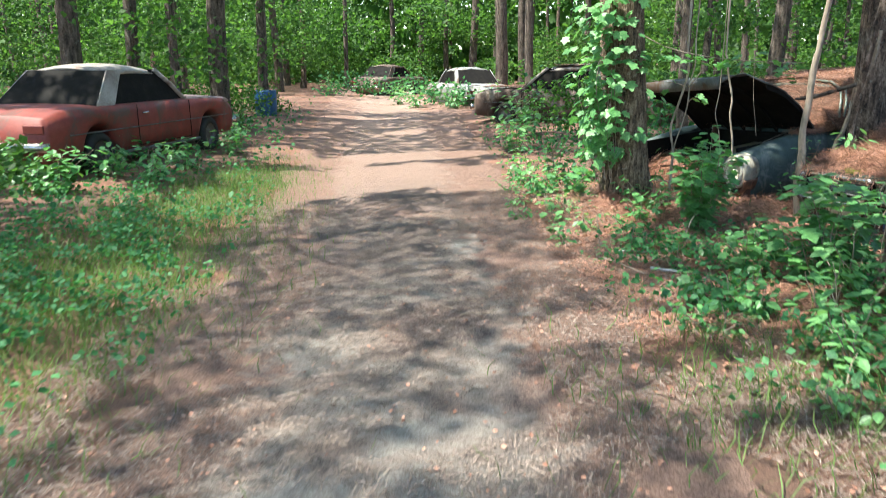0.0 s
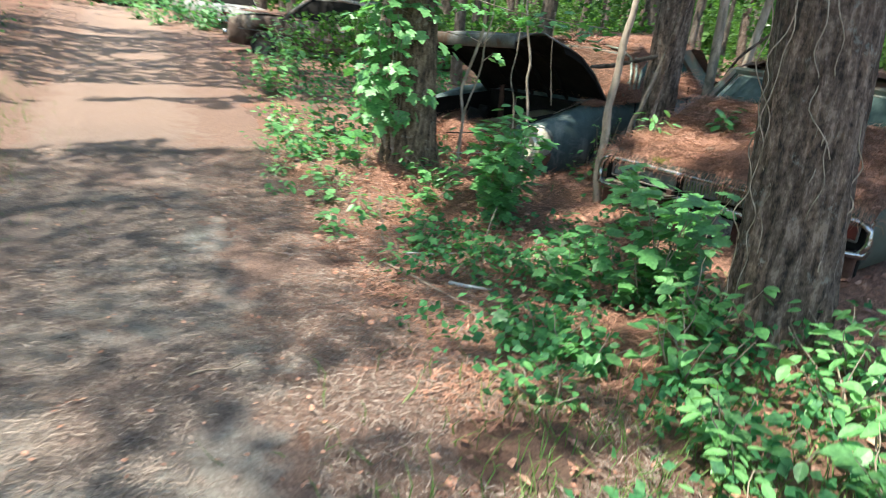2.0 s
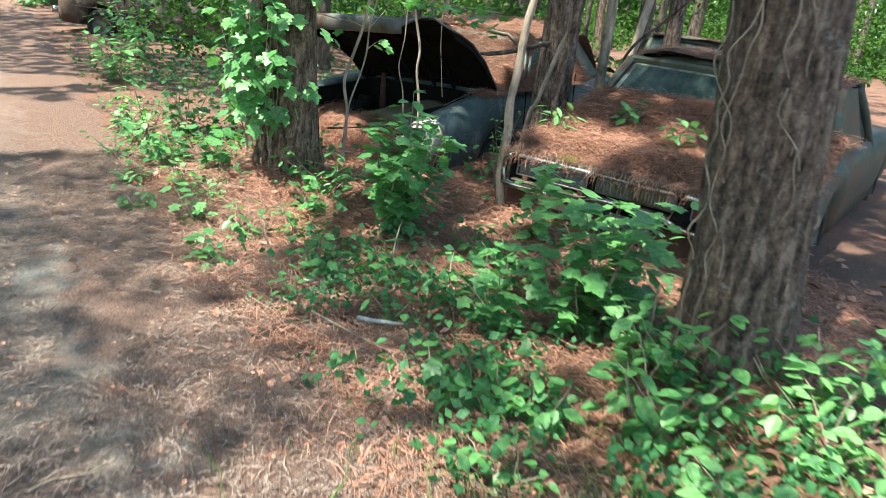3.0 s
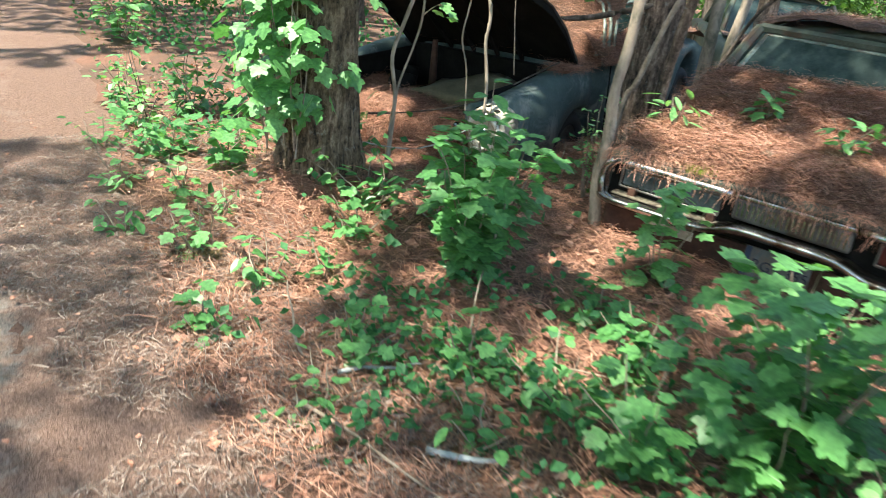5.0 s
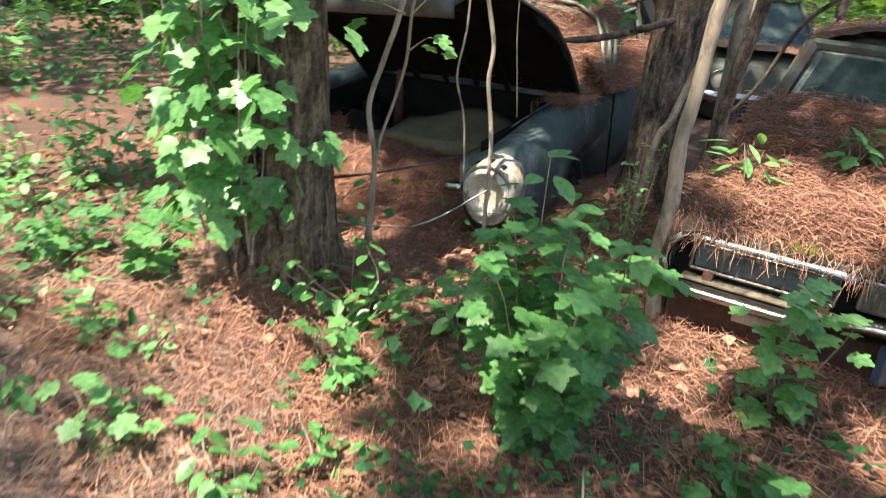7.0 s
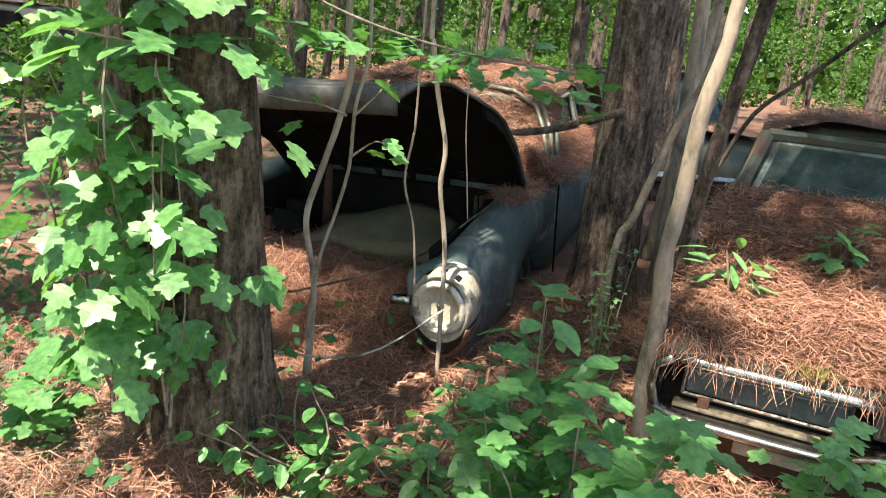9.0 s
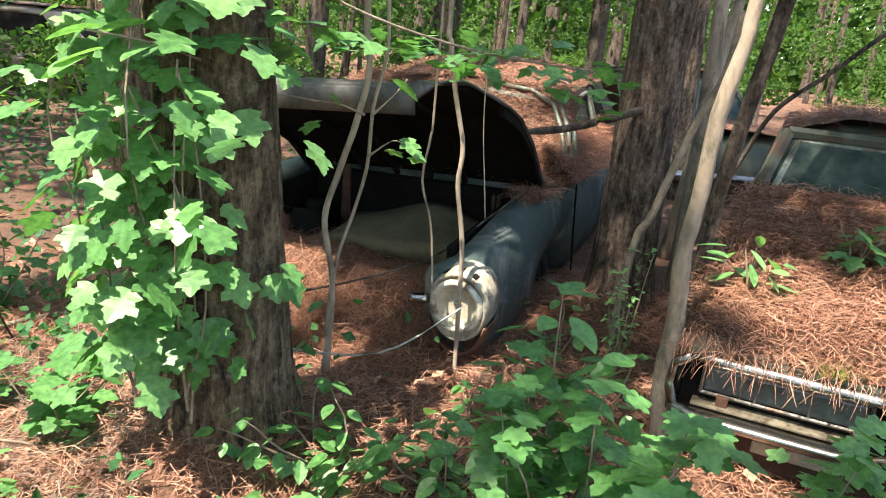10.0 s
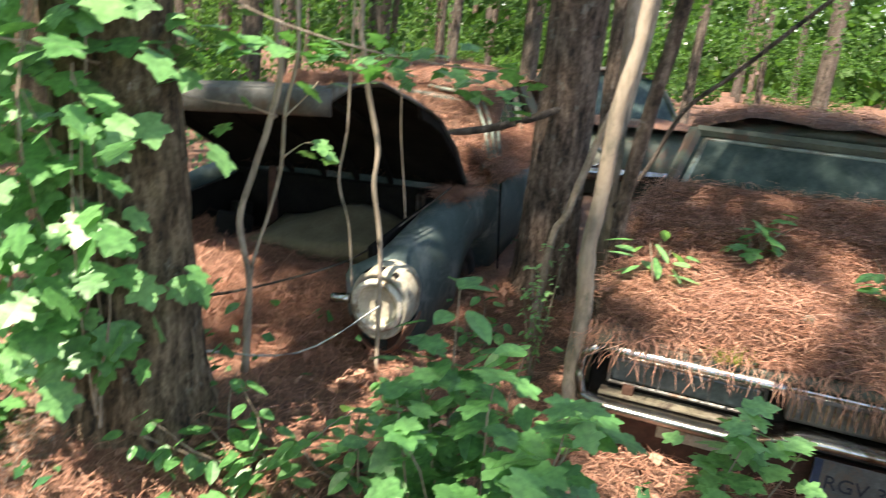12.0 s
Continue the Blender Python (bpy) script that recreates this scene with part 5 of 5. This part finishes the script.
for k, (x, y) in enumerate([(-0.9, 25.6), (0.3, 24.3), (1.6, 23.6), (2.6, 22.6), (2.2, 19.6), (1.9, 17.2), (-4.9, 33.0), (-1.6, 28.2)]):
    plant(x, y, 0.8, 0.8, 110, 0.17, OVAL if k % 2 else OVAL_YOUNG, "leafy shrub growing round an abandoned car", "shrub", 120 + k, 8, "shrub")

# low ground cover that nobody could count
def cover(name, seed, n, cx, cy, sx, sy, size, mat, label, zmax=0.12):
    r = np.random.default_rng(seed)
    x, y = r.normal(cx, sx, n), r.normal(cy, sy, n)
    keep = np.array([noise.noise((float(a) * 2.2, float(b) * 2.2, seed)) > -0.05 and abs(a - track(float(b))[0]) > track(float(b))[1] - 0.12 for a, b in zip(x, y)])
    x, y = x[keep], y[keep]
    return stuff(leaf_cloud(name, np.stack([x, y, lies(x, y) + 0.02 + r.uniform(0, zmax, len(x))], -1), size, mat, seed), label, "ground cover")


cover("ground_cover", 41, 2600, 2.1, 3.9, 0.55, 0.8, 0.05, LEAF_DARK, "low green weeds on needle litter", 0.16)
cover("ground_cover", 42, 1500, 1.7, 5.4, 0.45, 0.5, 0.045, LEAF_DARK, "sparse low weeds on needle litter")
cover("ground_cover", 43, 1200, 1.1, 8.6, 0.5, 0.8, 0.05, LEAF_DARK, "low green weeds near the track edge")
cover("ground_cover", 44, 11000, -3.0, 5.4, 0.8, 2.2, 0.05, LEAF_DARK, "low green weeds along the track", 0.14)
cover("ground_cover", 45, 4000, 2.6, 12.5, 1.3, 2.6, 0.07, LEAF_DARK, "low green weeds in the open wood", 0.2)
cover("ground_cover", 46, 5000, -5.0, 12.5, 1.2, 4.5, 0.08, LEAF_DARK, "low green weeds beside the track", 0.3)
r = np.random.default_rng(50)
gx, gy = np.concatenate([r.normal(-2.6, 0.6, 14000), r.normal(-2.6, 0.4, 5000), r.normal(1.6, 0.5, 1500)]), np.concatenate([r.normal(4.6, 2.2, 14000), r.normal(9.2, 1.3, 5000), r.normal(3.0, 0.6, 1500)])
stuff(blades("grass", np.stack([gx, gy, lies(gx, gy)], -1), r.uniform(0.05, 0.16, len(gx)), np.full(len(gx), 0.0025), GRASS, 0.9, 50, r.uniform(0, math.tau, len(gx))), "thin grass along the track edge", "grass")

# ---- needles, twigs ----
def needle_points(n, seed, x0, x1, y0, y1, zfun, lift=0.012):
    r = np.random.default_rng(seed)
    x, y = r.uniform(x0, x1, n), r.uniform(y0, y1, n)
    return np.stack([x, y, zfun(x, y) + r.uniform(0.0, lift, n)], -1), r


P, r = needle_points(52000, 60, 0.6, 4.4, 3.6, 9.0, lies, 0.03)
keep = np.array([p[0] > track(float(p[1]))[0] + track(float(p[1]))[1] - 0.35 * abs(noise.noise((p[0] * 3, p[1] * 3, 0))) * 2 for p in P])
P = P[keep]
stuff(blades("needles", P, r.uniform(0.07, 0.17, len(P)), r.uniform(0.0009, 0.0018, len(P)), NEEDLE, 0.16, 60), "fallen red-brown pine needles on the forest floor", "pine needles")
P, r = needle_points(85000, 61, -2.0, 1.7, 1.2, 8.5, lies, 0.008)
P = P[np.array([noise.noise((float(p[0]) * 1.6, float(p[1]) * 1.6, 21)) > -0.22 for p in P])]
P[:, 2] += 0.024
stuff(blades("needles", P, r.uniform(0.02, 0.075, len(P)), r.uniform(0.0009, 0.0019, len(P)), GREYNEEDLE, 0.05, 61), "scattered dry needles and chips on the dirt track", "pine needles")


cx, cy = r.uniform(-2.2, 2.0, 1400), r.uniform(1.2, 9.0, 1400)
stuff(leaf_cloud("dead_leaves", np.stack([cx, cy, lies(cx, cy) + 0.034], -1), 0.024, NEEDLE, 62, 2.2), "small dry leaf and bark fragments on the track", "leaf litter")
cx, cy = r.uniform(0.8, 5.0, 1500), r.uniform(3.0, 11.0, 1500)
stuff(leaf_cloud("dead_leaves", np.stack([cx, cy, lies(cx, cy) + 0.025], -1), 0.06, NEEDLE, 63, 1.6), "curled brown fallen leaves among the needles", "leaf litter")


def drift(name, m, xs, ys, zfun, n, seed, label, lift=0.0, fringe=None):
    """A blanket of needles on a car: an uneven mat and loose needles on it."""
    X, Y = np.meshgrid(xs, ys)
    Z = np.array([zfun(float(a), float(b)) + lift + 0.035 * noise.noise((a * 3.0, b * 3.0, seed)) + 0.015 * noise.noise((a * 11, b * 11, seed)) for a, b in zip(X.ravel(), Y.ravel())])
    M = np.array(m)
    W = np.stack([X.ravel(), Y.ravel(), Z, np.ones(Z.size)], -1) @ M.T
    nx, ny = len(xs), len(ys)
    i = np.arange(nx * ny).reshape(ny, nx)
    ob = sheet(name, W[:, :3], np.stack([i[:-1, :-1], i[:-1, 1:], i[1:, 1:], i[1:, :-1]], -1).reshape(-1, 4), LITTER, True)
    stuff(ob, label, "pine needles")
    r = np.random.default_rng(seed)
    a, b = r.uniform(xs[0], xs[-1], n), r.uniform(ys[0], ys[-1], n)
    z = np.array([zfun(float(p), float(q)) + lift + 0.035 * noise.noise((p * 3.0, q * 3.0, seed)) for p, q in zip(a, b)]) + r.uniform(0, 0.02, n)
    W = np.stack([a, b, z, np.ones(n)], -1) @ M.T
    stuff(blades("needles", W[:, :3], r.uniform(0.05, 0.15, n), r.uniform(0.0009, 0.0017, n), NEEDLE, 0.17, seed), label, "pine needles")


def deckB(x, y):
    return at(topB, x) + 0.12 * max(0.0, x - 0.7) / 0.4 + 0.02 * (1 - (y / 0.95) ** 2) + 0.03 - 0.06 * max(0, abs(y) - 0.86) / 0.1 - 0.045 * max(0, 0.10 - x) / 0.10


def roofB(x, y):
    return 1.285 - 0.07 * abs(y / 0.8) ** 4 + 0.03 - 0.4 * max(0, 1.5 - x)


def roofA(x, y):
    return 1.345 + 0.03 - 0.07 * abs(y / 0.66) ** 4


drift("needle_drift", B, np.linspace(-0.02, 1.2, 44), np.linspace(-0.95, 0.95, 60), deckB, 24000, 70, "thick red-brown pine needles heaped on a car boot", 0.02)
drift("needle_drift", B, np.linspace(1.43, 2.27, 24), np.linspace(-0.81, 0.81, 44), roofB, 3500, 71, "red-brown pine needles lying on a car roof")
drift("needle_drift", A, np.linspace(1.80, 2.98, 30), np.linspace(-0.69, 0.69, 40), roofA, 4500, 72, "red-brown pine needles lying on a car roof")
drift("needle_drift", A, np.linspace(-0.12, 0.62, 26), np.linspace(-0.66, 0.66, 40), lambda x, y: 0.60 - 0.30 * max(0, 0.25 - x) / 0.37 + 0.10 * y, 4500, 73, "pine needles filling the engine bay of a car")
drift("needle_drift", A, np.linspace(1.12, 1.52, 14), np.linspace(-0.86, 0.8, 40), lambda x, y: 0.905 + 0.3 * max(0, x - 1.3), 3500, 74, "pine needles banked against a windscreen")
drift("needle_drift", A, np.linspace(0.8, 1.4, 16), np.linspace(-0.84, -0.70, 8), lambda x, y: 0.885, 1800, 75, "pine needles caught along the top of a wing")
drift("needle_drift", A, np.linspace(2.95, 4.08, 24), np.linspace(-0.80, 0.80, 34), lambda x, y: at(topA, x) + 0.085 + 0.97 * max(0, 3.35 - x), 3000, 82, "pine needles covering a car boot")
drift("needle_drift", A, np.linspace(1.3, 1.84, 24), np.linspace(-0.80, 0.84, 44), lambda x, y: 0.90 + 0.96 * max(0.0, x - 1.38) - 0.10 * max(0.0, abs(y) - 0.70) / 0.14, 5000, 78, "pine needles sliding down a windscreen", 0.035)
drift("needle_drift", A, np.linspace(1.3, 2.9, 30), np.linspace(-0.93, -0.70, 14), lambda x, y: at(topA, x) + 0.045 + max(0.0, 0.93 * (y + 0.90)) - 0.5 * max(0, -y - 0.86), 5000, 79, "pine needles banked along the door top")
for cc, ln in ((carF, 4.6), (carG, 4.5)):
    drift("needle_drift", cc.matrix_world, np.linspace(1.5, 2.7, 14), np.linspace(-0.58, 0.58, 14), lambda x, y: 1.45, 600, 76, "red-brown pine needles lying on a far car roof")
    drift("needle_drift", cc.matrix_world, np.linspace(3.25, ln - 0.1, 14), np.linspace(-0.75, 0.75, 14), lambda x, y: 0.945, 600, 77, "red-brown pine needles lying on a far car bonnet")
# long strands trailing from the engine bay over the nose
r = np.random.default_rng(86)
n = 2600
xx, yy = r.uniform(-0.28, 0.10, n), r.uniform(-0.62, 0.62, n)
W = np.stack([xx, yy, 0.30 + 0.30 * np.clip((xx + 0.28) / 0.45, 0, 1) + 0.08 * yy + r.uniform(0, 0.05, n), np.ones(n)], -1) @ np.array(A).T
stuff(blades("needles", W[:, :3], r.uniform(0.10, 0.26, n), r.uniform(0.0009, 0.0017, n), NEEDLE, 0.35, 86), "long pine needles trailing from an engine bay", "pine needles")
# needles hanging over the edge of the boot
r = np.random.default_rng(80)
n = 700
yy = r.uniform(-0.95, 0.95, n)
W = np.stack([r.uniform(-0.05, 0.03, n), yy, 0.575 + r.uniform(-0.03, 0.05, n), np.ones(n)], -1) @ np.array(B).T
hang = blades("needles", W[:, :3], r.uniform(0.03, 0.14, n), r.uniform(0.0008, 0.0014, n), NEEDLE, -0.8, 81, np.full(n, math.radians(206.0)))
stuff(hang, "pine needles hanging over the edge of a car boot", "pine needles")


n = 160
W = np.stack([r.normal(-0.02, 0.02, n), r.normal(0.47, 0.035, n), 0.565 + r.uniform(0, 0.02, n), np.ones(n)], -1) @ np.array(B).T
stuff(blades("moss_tuft", W[:, :3], r.uniform(0.02, 0.05, n), np.full(n, 0.0012), LEAF_MOSS, 0.9, 84, r.uniform(0, math.tau, n)), "yellow-green moss tuft on a chrome boot edge", "moss")


# ---- saplings, vines, sticks ----
def stick(name, pts, radii, mat, label, category, n=7):
    ob = thing(name, pose(*pts[0]), label, category)
    o = Vector(pts[0])
    bm = bmesh.new()
    tube(bm, [Vector(p) - o for p in pts], radii, n, 0.08, len(pts))
    part("stem", bm, mat, ob, smooth=True)
    return ob


def smooth_path(pts, k=5):
    out = []
    P = [Vector(p) for p in pts]
    for i in range(len(P) - 1):
        a, b, c, d = P[max(i - 1, 0)], P[i], P[i + 1], P[min(i + 2, len(P) - 1)]
        for j in range(k):
            t = j / k
            out.append(0.5 * ((2 * b) + (c - a) * t + (2 * a - 5 * b + 4 * c - d) * t * t + (3 * b - a - 3 * c + d) * t ** 3))
    return out + [P[-1]]


sap = stick("sapling", smooth_path([(3.08, 6.41, 0.05), (3.07, 6.42, 0.17), (3.05, 6.44, 0.38), (3.055, 6.435, 0.64), (3.045, 6.445, 0.86), (3.065, 6.435, 1.1), (3.065, 6.425, 1.34), (3.08, 6.39, 1.56), (3.09, 6.38, 1.75), (3.16, 6.3, 2.6), (3.3, 6.3, 4.2)]), [0.034] * 6 + [0.031] * 14 + [0.027] * 14 + [0.023] * 10 + [0.018] * 10, SMOOTH, "smooth leaning sapling trunk beside a chrome bumper", "sapling", 12)
stick("sapling", smooth_path([(3.53, 6.76, 0.1), (3.57, 6.70, 0.56), (3.59, 6.67, 1.08), (3.64, 6.59, 1.74), (3.8, 6.5, 3.0)]), [0.042, 0.04, 0.037, 0.034, 0.03], PINE, "dark-barked sapling standing behind another", "sapling", 12)
stick("sapling", smooth_path([(3.64, 7.12, 0.1), (3.67, 7.10, 0.65), (3.70, 7.06, 0.78), (3.73, 7.02, 0.97), (3.77, 6.96, 1.23), (3.81, 6.89, 1.44), (3.83, 6.87, 1.7)]), [0.026, 0.024, 0.022, 0.02, 0.018], TWIG, "thin crooked sapling beside a pine", "sapling", 9)
stick("sapling", smooth_path([(5.3, 8.0, 0.1), (5.35, 7.95, 1.0), (5.5, 7.9, 2.2), (5.6, 7.9, 4)]), [0.055, 0.05, 0.045, 0.04], SMOOTH, "slim upright sapling behind the coupe", "sapling", 9)
stick("vine", smooth_path([(2.79, 7.26, 0.1), (2.785, 7.27, 0.43), (2.775, 7.28, 0.7), (2.74, 7.30, 0.93), (2.745, 7.30, 1.09), (2.71, 7.33, 1.28), (2.68, 7.35, 1.47), (2.67, 7.36, 1.65), (2.67, 7.38, 3.0)]), [0.010], SMOOTH, "pale bare vine hanging before a headlamp", "vine")
stick("vine", smooth_path([(2.69, 7.34, 0.50), (2.67, 7.36, 0.76), (2.63, 7.39, 0.94), (2.645, 7.38, 1.12), (2.65, 7.38, 1.28), (2.66, 7.4, 2.6)]), [0.005], SMOOTH, "thin wavy bare vine before a raised bonnet", "vine")
stick("vine", smooth_path([(3.09, 7.5, 0.72), (3.06, 7.5, 0.9), (3.02, 7.5, 1.15), (3.0, 7.5, 1.5)]), [0.003], SMOOTH, "thread-thin bare vine before a raised bonnet", "vine")
fork = stick("sapling", smooth_path([(2.24, 7.40, 0.2), (2.25, 7.40, 0.56), (2.22, 7.43, 0.8), (2.26, 7.41, 0.99), (2.30, 7.38, 1.17), (2.33, 7.36, 1.37), (2.31, 7.37, 1.59), (2.33, 7.4, 2.4)]), [0.017, 0.016, 0.014, 0.012], SMOOTH, "forked green-brown sapling before a raised bonnet", "sapling", 8)
o = Vector((2.24, 7.40, 0.2))
for k, pp in enumerate([[(2.24, 7.40, 0.35), (2.26, 7.40, 0.63), (2.31, 7.37, 0.85), (2.34, 7.35, 1.02), (2.35, 7.35, 1.23), (2.38, 7.33, 1.43), (2.37, 7.33, 1.7), (2.4, 7.35, 2.4)], [(2.33, 7.33, 1.20), (2.38, 7.26, 1.29), (2.41, 7.24, 1.34)], [(2.32, 7.36, 1.2), (2.22, 7.37, 1.235), (2.15, 7.41, 1.24), (2.0, 7.45, 1.26)], [(2.34, 7.35, 1.05), (2.39, 7.27, 1.12), (2.43, 7.23, 1.1)]]):
    bm = bmesh.new()
    tube(bm, [p - o for p in smooth_path(pp)], [0.014, 0.013, 0.012, 0.011, 0.009, 0.007] if k == 0 else [0.006, 0.005, 0.004, 0.003], 7)
    part("branch", bm, SMOOTH, fork, smooth=True)
rng = random.Random(5)
for p, mesh in [((2.42, 7.22, 1.10), MAPLE_YOUNG), ((2.36, 7.26, 1.09), MAPLE_YOUNG), ((2.46, 7.2, 1.07), MAPLE_YOUNG), ((2.4, 7.2, 1.14), MAPLE_YOUNG), ((2.14, 7.4, 1.17), MAPLE), ((2.18, 7.36, 1.27), MAPLE), ((2.1, 7.38, 1.1), MAPLE_YOUNG), ((2.12, 7.36, 0.62), OVAL), ((2.2, 7.38, 0.5), OVAL), ((2.05, 7.3, 0.45), OVAL), ((2.3, 7.3, 0.52), OVAL), ((2.12, 7.35, 0.36), OVAL)]:
    put_leaf(mesh, fork, Vector(p) - o, rng.uniform(0, math.tau), rng.uniform(-0.8, -0.3), rng.uniform(-0.3, 0.3), rng.uniform(0.06, 0.085))
# leafy bough that hangs in above the wrecks
bough = stick("bough", smooth_path([(1.72, 7.1, 1.72), (2.0, 7.0, 1.56), (2.4, 6.95, 1.47), (2.9, 7.0, 1.43), (3.3, 7.1, 1.42)]), [0.008, 0.006, 0.004], TWIG, "slender maple bough with drooping leaves", "bough")
o = Vector((1.72, 7.1, 1.75))
for k in range(95):
    t = rng.random()
    p = Vector((1.75 + 1.6 * t, 7.05 + rng.gauss(0, 0.12), 1.52 - 0.12 * t + rng.gauss(0, 0.05)))
    put_leaf(MAPLE, bough, p - o, rng.uniform(0, math.tau), rng.uniform(-0.7, 0.1), rng.uniform(-0.3, 0.3), rng.uniform(0.06, 0.095))
bough2 = stick("bough", smooth_path([(1.60, 7.05, 1.38), (1.45, 6.98, 1.42), (1.3, 6.98, 1.44)]), [0.005, 0.003], TWIG, "leafy twig reaching out from a trunk", "bough")
o = Vector((1.60, 7.05, 1.38))
for p, hd in [((1.34, 6.98, 1.45), 1.2), ((1.34, 6.97, 1.40), 1.7), ((1.44, 6.96, 1.47), 0.9), ((1.46, 6.95, 1.42), 2.0), ((1.30, 6.98, 1.38), 2.2)]:
    put_leaf(OVAL_YOUNG, bough2, Vector(p) - o, hd, -0.25, 0.2, 0.13)

stick("branch", smooth_path([(3.58, 7.82, 1.06), (3.72, 7.67, 1.10), (3.89, 7.50, 1.18), (4.05, 7.44, 1.24)]), [0.012, 0.014, 0.017, 0.02], FARBARK, "dead branch leaning from a pine onto a car", "branch")
stick("branch", smooth_path([(4.38, 7.25, 0.72), (4.47, 7.14, 0.97), (4.54, 7.03, 1.28), (4.63, 6.84, 1.49), (4.72, 6.64, 1.72), (4.85, 6.4, 2.0)]), [0.025, 0.02, 0.016, 0.012], FARBARK, "dark dead branch fallen across a car", "branch")
stick("branch", smooth_path([(2.25, 7.8, 0.38), (2.55, 7.75, 0.41), (2.95, 7.68, 0.50), (3.3, 7.7, 0.66), (3.6, 7.75, 0.78)]), [0.007, 0.008, 0.007, 0.005], FARBARK, "thin dead branch lying across the engine bay", "branch")
stick("branch", smooth_path([(2.1, 7.5, 0.28), (2.35, 7.2, 0.33), (2.65, 7.1, 0.5)]), [0.006, 0.005, 0.004], PALE_TWIG, "thin pale twig under a headlamp", "branch")
for k, (a, b, rad, mt) in enumerate([((1.12, 5.35), (1.45, 4.55), 0.007, TWIG), ((1.42, 4.98), (1.62, 4.85), 0.013, PALE_TWIG), ((1.3, 5.45), (1.6, 5.4), 0.008, PALE_TWIG), ((1.72, 5.25), (1.92, 5.62), 0.006, TWIG), ((0.95, 7.9), (1.25, 7.5), 0.007, TWIG), ((1.05, 8.6), (1.7, 8.75), 0.018, TWIG), ((1.95, 5.25), (2.2, 5.1), 0.006, TWIG), ((-1.1, 5.2), (-0.95, 5.55), 0.006, TWIG), ((0.1, 4.2), (0.35, 4.25), 0.005, TWIG), ((1.22, 5.6), (1.2, 5.75), 0.006, TWIG)]):
    za, zb = lie(*a) + 0.03, lie(*b) + 0.03
    lift = 0.22 if k in (3, 9) else 0.0
    stick("stick", bent((*a, za), (*b, zb + lift), 0.03, 7, 900 + k), [rad, rad, rad * 0.9, rad * 0.8, rad * 0.7, rad * 0.6, rad * 0.5, rad * 0.4], mt, "lichen-pale dead stick on the needles" if mt is PALE_TWIG else "bent dry stick on the forest floor", "stick")
for k, (x, y, dx, dy, h) in enumerate([(1.05, 8.75, -0.12, 0.1, 0.5), (1.35, 8.5, -0.22, 0.1, 0.55), (1.1, 9.3, -0.1, 0.1, 0.4), (0.95, 8.2, 0.1, 0.0, 0.35)]):
    z = lie(x, y)
    stick("seedling", bent((x, y, z), (x + dx, y + dy, z + h), 0.02, 6, 950 + k), [0.005, 0.005, 0.004, 0.004, 0.003, 0.003, 0.002], FARBARK, "bare dark seedling stem by the track", "seedling")
# bare creepers on the pine
for k in range(8):
    rng = random.Random(300 + k)
    a, pts = math.radians(rng.uniform(175, 300)), []
    for i in range(16):
        t = i / 15
        a += rng.gauss(0, 0.16)
        a = min(math.radians(310), max(math.radians(165), a))
        rr = 0.212 * (1 - 0.03 * t) + 0.07 * math.exp(-t * 12) + abs(rng.gauss(0, 0.022)) + 0.004
        pts.append((2.70 - 0.075 * (1.1 + 0.09 * k) * t + rr * math.cos(a), 4.02 + 0.05 * (1.1 + 0.09 * k) * t + rr * math.sin(a), lie(2.68, 4.02) + 0.02 + (1.1 + 0.09 * k) * t))
    stick("creeper", smooth_path(pts, 3), [0.0045, 0.004, 0.003], TWIG if k % 2 else SMOOTH, "bare pale creeper clinging to pine bark", "creeper")

# pine cones
def cone(x, y, z, s, heading):
    ob = thing("pine_cone", pose(x, y, z, 75, 0, heading), "dark open pine cone lying on needles", "pine cone")
    bm = bmesh.new()
    tube(bm, [(0, 0, -s), (0, 0, 0), (0, 0, s)], [s * 0.3, s * 0.4, s * 0.1], 8)
    part("core", bm, RUST, ob)
    for i in range(40):
        a, t = i * 2.4, i / 39
        r0 = s * 0.6 * math.sin(math.pi * (0.2 + 0.75 * t))
        bm = bmesh.new()
        d = Vector((math.cos(a), math.sin(a), 0.3))
        sd = Vector((-math.sin(a), math.cos(a), 0))
        p = Vector((0, 0, -s + 2 * s * t))
        loft(bm, [[p + sd * s * 0.1, p - sd * s * 0.1, p - sd * s * 0.1 + Vector((0, 0, s * 0.05))], [p + d * r0 + sd * s * 0.2, p + d * r0 - sd * s * 0.2, p + d * r0 + Vector((0, 0, s * 0.12))]])
        part("scale", bm, TWIG, ob)


cone(1.72, 6.62, lie(1.72, 6.62) + 0.03, 0.035, 20)
cone(3.55, 5.85, 0.70, 0.035, 80)
